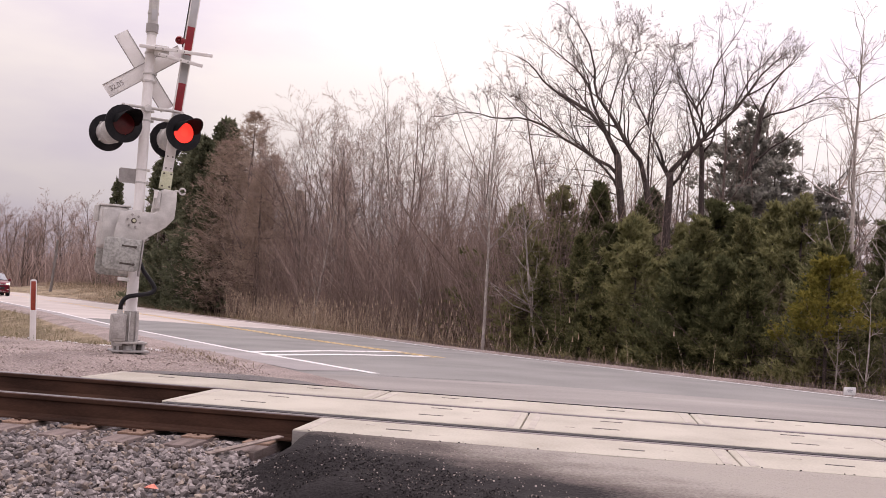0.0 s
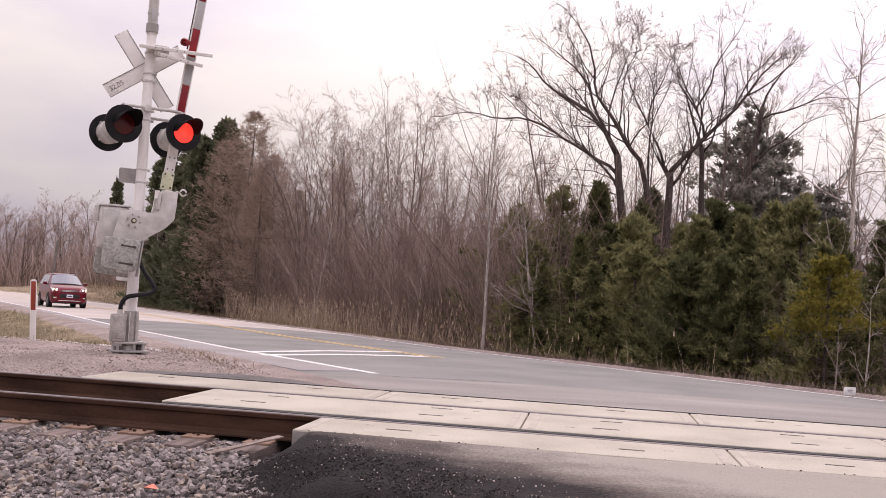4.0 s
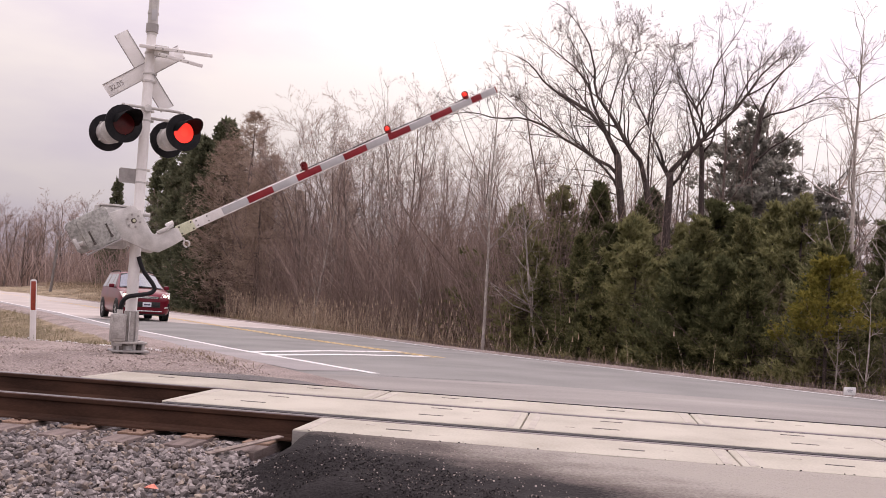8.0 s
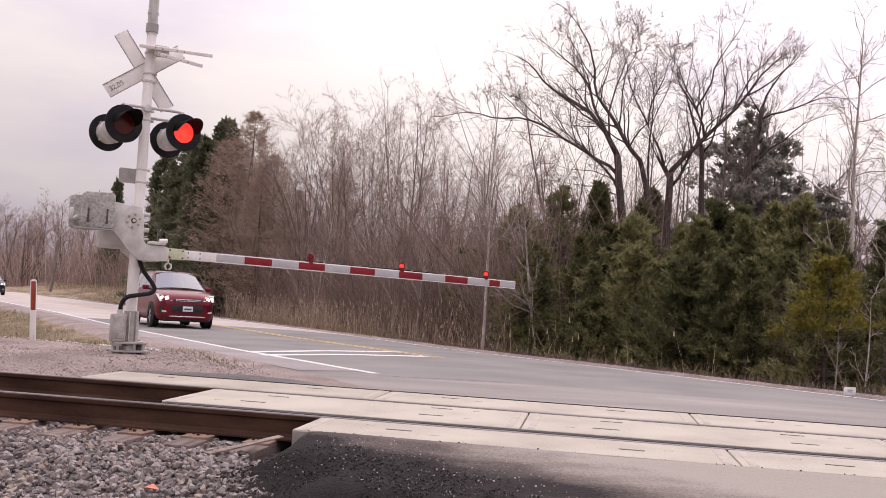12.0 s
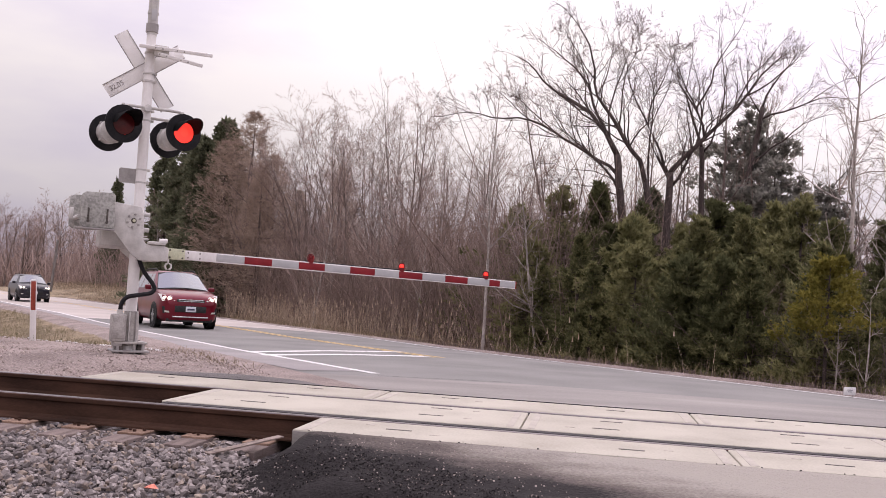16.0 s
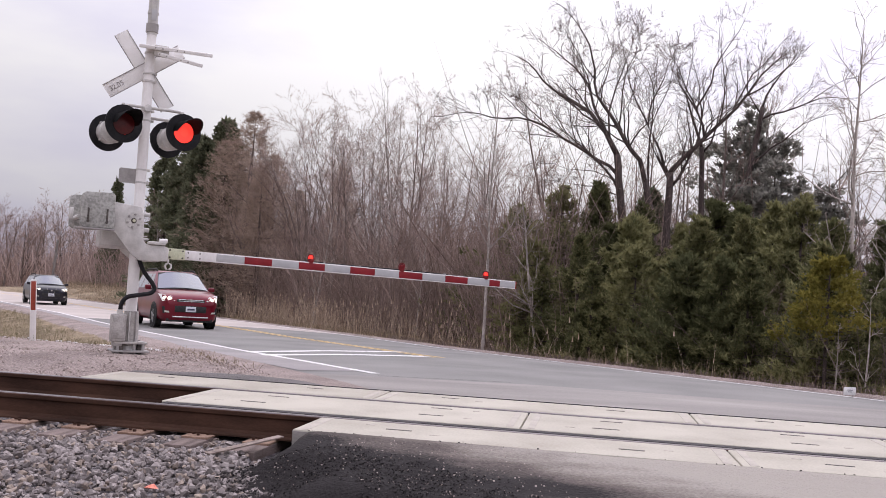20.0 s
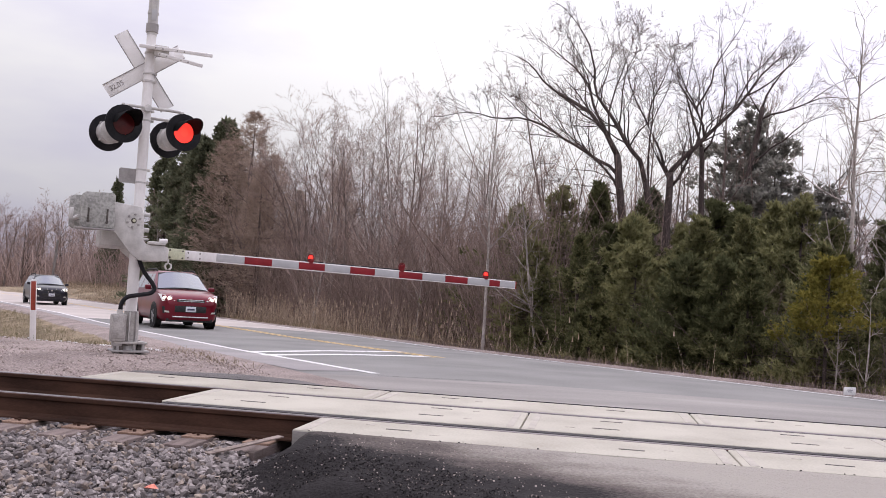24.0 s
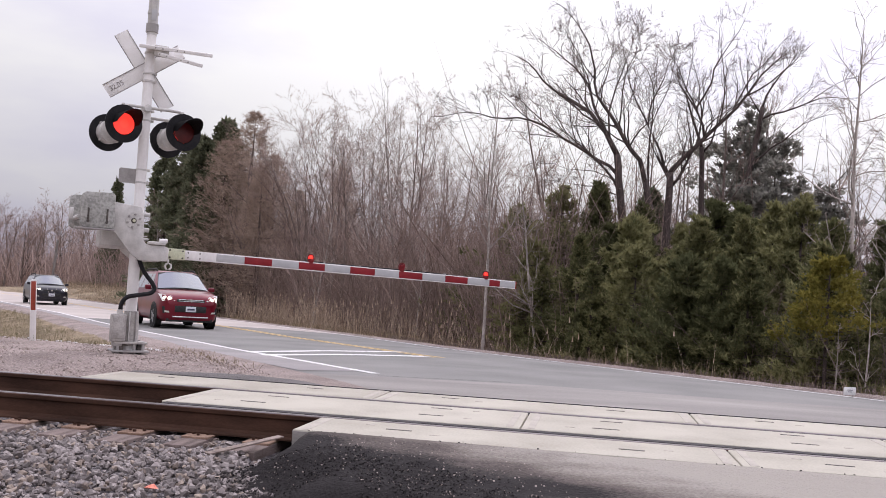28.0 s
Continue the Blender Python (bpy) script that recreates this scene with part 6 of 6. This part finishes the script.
brush("far_woods", "distant thicket behind the roadside trees", 3200, strip(20, 190, 24, 60), 3.5, 9.5, M["twig"], 25, 0.018)
brush("undergrowth", "bare greyish brown bushes at the end of the cedars", 500, strip(-9, 3, 9.5, 15.0), 1.2, 4.6, M["twig"], 28, 0.010)
brush("far_woods", "dark thicket behind the cedars", 2000, strip(-30, 22, 17, 34), 2.5, 6.0, M["dark_twig"], 26, 0.02)


# ---- ballast stones ----
def stone_mesh(seed, size):
    """A sharp-edged crushed stone."""
    g = np.random.default_rng(seed)
    bm = bmesh.new()
    k = np.array([g.uniform(1.0, 1.45), g.uniform(0.85, 1.1), g.uniform(0.65, 0.95)]) * size
    for _ in range(11):
        d = g.normal(0, 1, 3)
        bm.verts.new(d / np.linalg.norm(d) * k * g.uniform(0.85, 1.1))
    bmesh.ops.convex_hull(bm, input=bm.verts[:])
    bmesh.ops.delete(bm, geom=[v for v in bm.verts if not v.link_faces], context="VERTS")
    me = bpy.data.meshes.new("stone")
    bm.to_mesh(me)
    bm.free()
    return me


STONES = [stone_mesh(300 + k, 0.030) for k in range(12)]
for me in STONES:
    me.materials.append(M["stone"])


def clear(x, y):
    """No stone stands on a rail or on a tie's top."""
    if min(abs(y), abs(y - GAUGE)) < 0.12 or RN[0] * x + RN[1] * y > -2.32:
        return False
    if x > -2.5 and y > -0.95:
        return False
    k = (-2.6 - x) / 0.53
    return not (-0.6 < y < 2.1 and x < -2.45 and abs(k - round(k)) * 0.53 < 0.15)


g = np.random.default_rng(77)
made = 0
while made < 290:
    x, y = g.uniform(-3.9, -1.2), g.uniform(-3.0, -1.0)
    if not clear(x, y):
        continue
    sc = g.uniform(0.6, 1.25)
    ob = part("stone", STONES[made % 12], None, ballast, at=pose(x, y, bed_z(x, y) + 0.012 + g.uniform(0, 0.02), g.normal(0, 22), g.normal(0, 22), g.uniform(0, 360)) @ Matrix.Scale(sc, 4))
    made += 1
base_shape = [np.array([v.co[:] for v in me.vertices]) for me in STONES]
base_faces = [[tuple(p.vertices) for p in me.polygons] for me in STONES]


def stones(name, label, n, where, height, size, material, seed):
    g, geo = np.random.default_rng(seed), Geo()
    while n:
        x, y = where(g)
        z = height(x, y)
        if z is None:
            continue
        n -= 1
        k = int(g.integers(12))
        rot = np.array(Euler((g.normal(0, 0.45), g.normal(0, 0.45), g.uniform(0, 6.28))).to_matrix())
        i = len(geo.v)
        geo.v.extend((base_shape[k] @ rot.T * g.uniform(*size) + np.array([x, y, z])).tolist())
        geo.f.extend([tuple(q + i for q in f) for f in base_faces[k]])
    return tagged(part(name, geo.mesh(name, False), material), label, "stones", kind="stuff")


stones("ballast_stones", "tan and brownish crushed stone among the grey", 1900, lambda g: (g.uniform(-5.8, -1.0), g.uniform(-3.4, 2.2)), lambda x, y: bed_z(x, y) + random.uniform(-0.005, 0.035) if clear(x, y) else None, (0.4, 1.1), M["tan_stones"], 83)
stones("ballast_stones", "loose grey crushed stone between and beside the ties", 8600, lambda g: (g.uniform(-5.8, -1.0), g.uniform(-3.4, 2.2)), lambda x, y: bed_z(x, y) + random.uniform(-0.01, 0.03) - 0.015 * ease(y, -1.0, -0.6) if clear(x, y) else None, (0.42, 1.18), M["stones"], 78)
stones("gravel_stones", "scattered pale gravel round the signal mast", 6500, lambda g: (g.uniform(-12, -3.2), g.uniform(2.6, 7.2)), lambda x, y: ground_z(x, y) + 0.038 - 0.06 * (1 - ease(y, 2.7, 3.7)) if lateral(x, y) < -5.3 else None, (0.12, 0.55), M["pebble"], 79)
stones("gravel_stones", "pale stones along the brow of the gravel pad", 420, lambda g: (g.uniform(-13, -6.6), 6.75 + g.normal(0, 0.3)), lambda x, y: ground_z(x, y) + 0.045 if lateral(x, y) < -5.6 else None, (0.25, 0.9), M["paint"], 81)
stones("asphalt_crumbs", "black broken asphalt along the ragged apron edge", 9000, lambda g: (g.uniform(-2.75, 0.5), g.uniform(-3.2, -0.87)), lambda x, y: near_z(x, y, max(lateral(x, y), brink(y))) + 0.006 + 0.02 * ease(-lateral(x, y), 6.7, 7.15) if brink(y) - 0.05 + 0.2 * noise.noise((x * 3, y * 3, 7.0)) < lateral(x, y) < -5.75 + 0.25 * noise.noise((x * 2, y * 2, 1.0)) - 0.4 * random.random() and y < -1.12 - 0.22 * (x + 2.1) + 0.12 * noise.noise((x * 3, y * 3, 2.0)) - 0.2 * random.random() else None, (0.05, 0.24), M["clod"], 82)
stones("asphalt_crumbs", "small dark crumbs along the near panels' edge", 60, lambda g: (-2.0 + 6.5 * g.uniform(0, 1) ** 1.5, -0.828 + g.normal(0, 0.02)), lambda x, y: 0.0, (0.05, 0.28), M["clod"], 84)
stones("asphalt_grit", "pale and dark grit scattered on the tarry apron", 900, lambda g: (g.uniform(-2.4, 0.6), g.uniform(-3.2, -0.95)), lambda x, y: near_z(x, y, lateral(x, y)) + 0.002 if -6.95 < lateral(x, y) < -5.3 - 0.8 * random.random() else None, (0.05, 0.26), M["pebble"], 80)


# ---- what moves ----
GATE_ROWS = ((0.0, 86.2), (3.6, 86.2), (3.9, 85.4), (4.5, 78.3), (5.0, 71.0), (5.5, 64.0), (6.0, 57.2), (6.5, 50.4), (7.0, 43.6), (7.5, 36.9), (8.0, 30.2), (8.5, 23.6), (9.0, 17.4), (9.5, 11.4), (10.0, 5.8), (10.3, 2.5), (10.5, 0.7), (10.7, 0.1), (10.9, 0.0), (28.0, 0.0))
RED_ROWS = ((0, 72.9), (0.5, 69.55), (1, 66.3), (1.5, 62.9), (2, 59.2), (2.5, 55.5), (3, 52.05), (3.5, 48.9), (4.2, 44.9), (4.9, 41.5), (5.5, 38.75), (6, 36.6), (6.5, 34.5), (7, 32.5), (7.5, 30.7), (8, 29.3), (8.5, 28.2), (9, 27.2), (9.5, 26.35), (10, 25.65), (10.5, 25.0), (11, 24.4), (11.5, 23.9), (12, 23.45), (12.5, 23.2), (13.2, 23.08), (14.5, 23.05), (28, 23.05))
NAVY_ROWS = ((0, 128.0), (5, 108.0), (9, 90.0), (11.5, 77.7), (12, 75.4), (12.5, 73.0), (13.2, 69.6), (14.0, 65.9), (14.5, 63.6), (15, 60.9), (15.5, 58.8), (16, 57.2), (17, 54.75), (18, 53.1), (19, 52.05), (20, 51.6), (20.5, 51.5), (28, 51.5))
FLASH_COUNT, FLASH_TIME = (0, 15, 23, 24, 25, 26, 27, 28, 29), (0.17, 15.05, 23.04, 24.06, 24.93, 25.94, 26.84, 27.84, 28.9)
ARM_COUNT, ARM_TIME = (0, 6, 11, 15, 17, 20, 27, 28, 29), (0.12, 6.06, 11.05, 15.05, 17.04, 19.95, 26.95, 27.93, 28.9)


def motions():
    walk(gate, [(t, gate_pose(a)) for t, a in GATE_ROWS])
    for rows, c, wheels in ((RED_ROWS, red_car, red_wheels), (NAVY_ROWS, navy_car, navy_wheels)):
        ts, ss = [r[0] for r in rows], [r[1] for r in rows]
        walk(c, [(t, car_pose(s)) for t, s in rows])
        # the wheels roll: one row for each 75 degrees
        roll = [(0.0, 0.0)]
        for f in range(1, 28 * FPS + 1):
            t = f / FPS
            gone = math.degrees((ss[0] - float(np.interp(t, ts, ss))) / 0.345)
            if gone - roll[-1][1] > 72 or f == 28 * FPS:
                roll.append((t, gone))
        for w, x, y in wheels:
            walk(w, [(t, pose(x, y, 0.345, 0, a, 0)) for t, a in roll])
    # each flash turns a lens to its lit face and back
    for lens, left, counts, times in [(*f, FLASH_COUNT, FLASH_TIME) for f in flashers] + [(gate_flash[0], True, ARM_COUNT, ARM_TIME), (gate_flash[1], False, ARM_COUNT, ARM_TIME)]:
        base = lens.matrix_basis.copy()
        lit_from, rows, lit = (0.0, [], not left)
        rows.append((0.0, base @ pose(0, 0, 0, 0, 0, 0 if lit else 178)))
        events = []
        for k in range(29):
            t, later = (float(np.interp(q, counts, times)) for q in (k, k + 0.5))
            events.append((t, left))
            events.append((later, not left))
        for t, on in sorted(events):
            t0 = t - 1 / FPS if on or counts is ARM_COUNT else t + 2.2 / FPS
            if t0 + 3 / FPS > 28.02:
                break
            a0, a1 = (178, 0) if on else (0, 178)
            for k, a in ((0, a0), (1, a0 + (a1 - a0) / 3), (2, a0 + 2 * (a1 - a0) / 3), (3, a1)):
                rows.append((t0 + k / FPS, base @ pose(0, 0, 0, 0, 0, a)))
            lit = on
        rows.append((28.0, base @ pose(0, 0, 0, 0, 0, 0 if lit else 178)))
        walk(lens, rows)


motions()
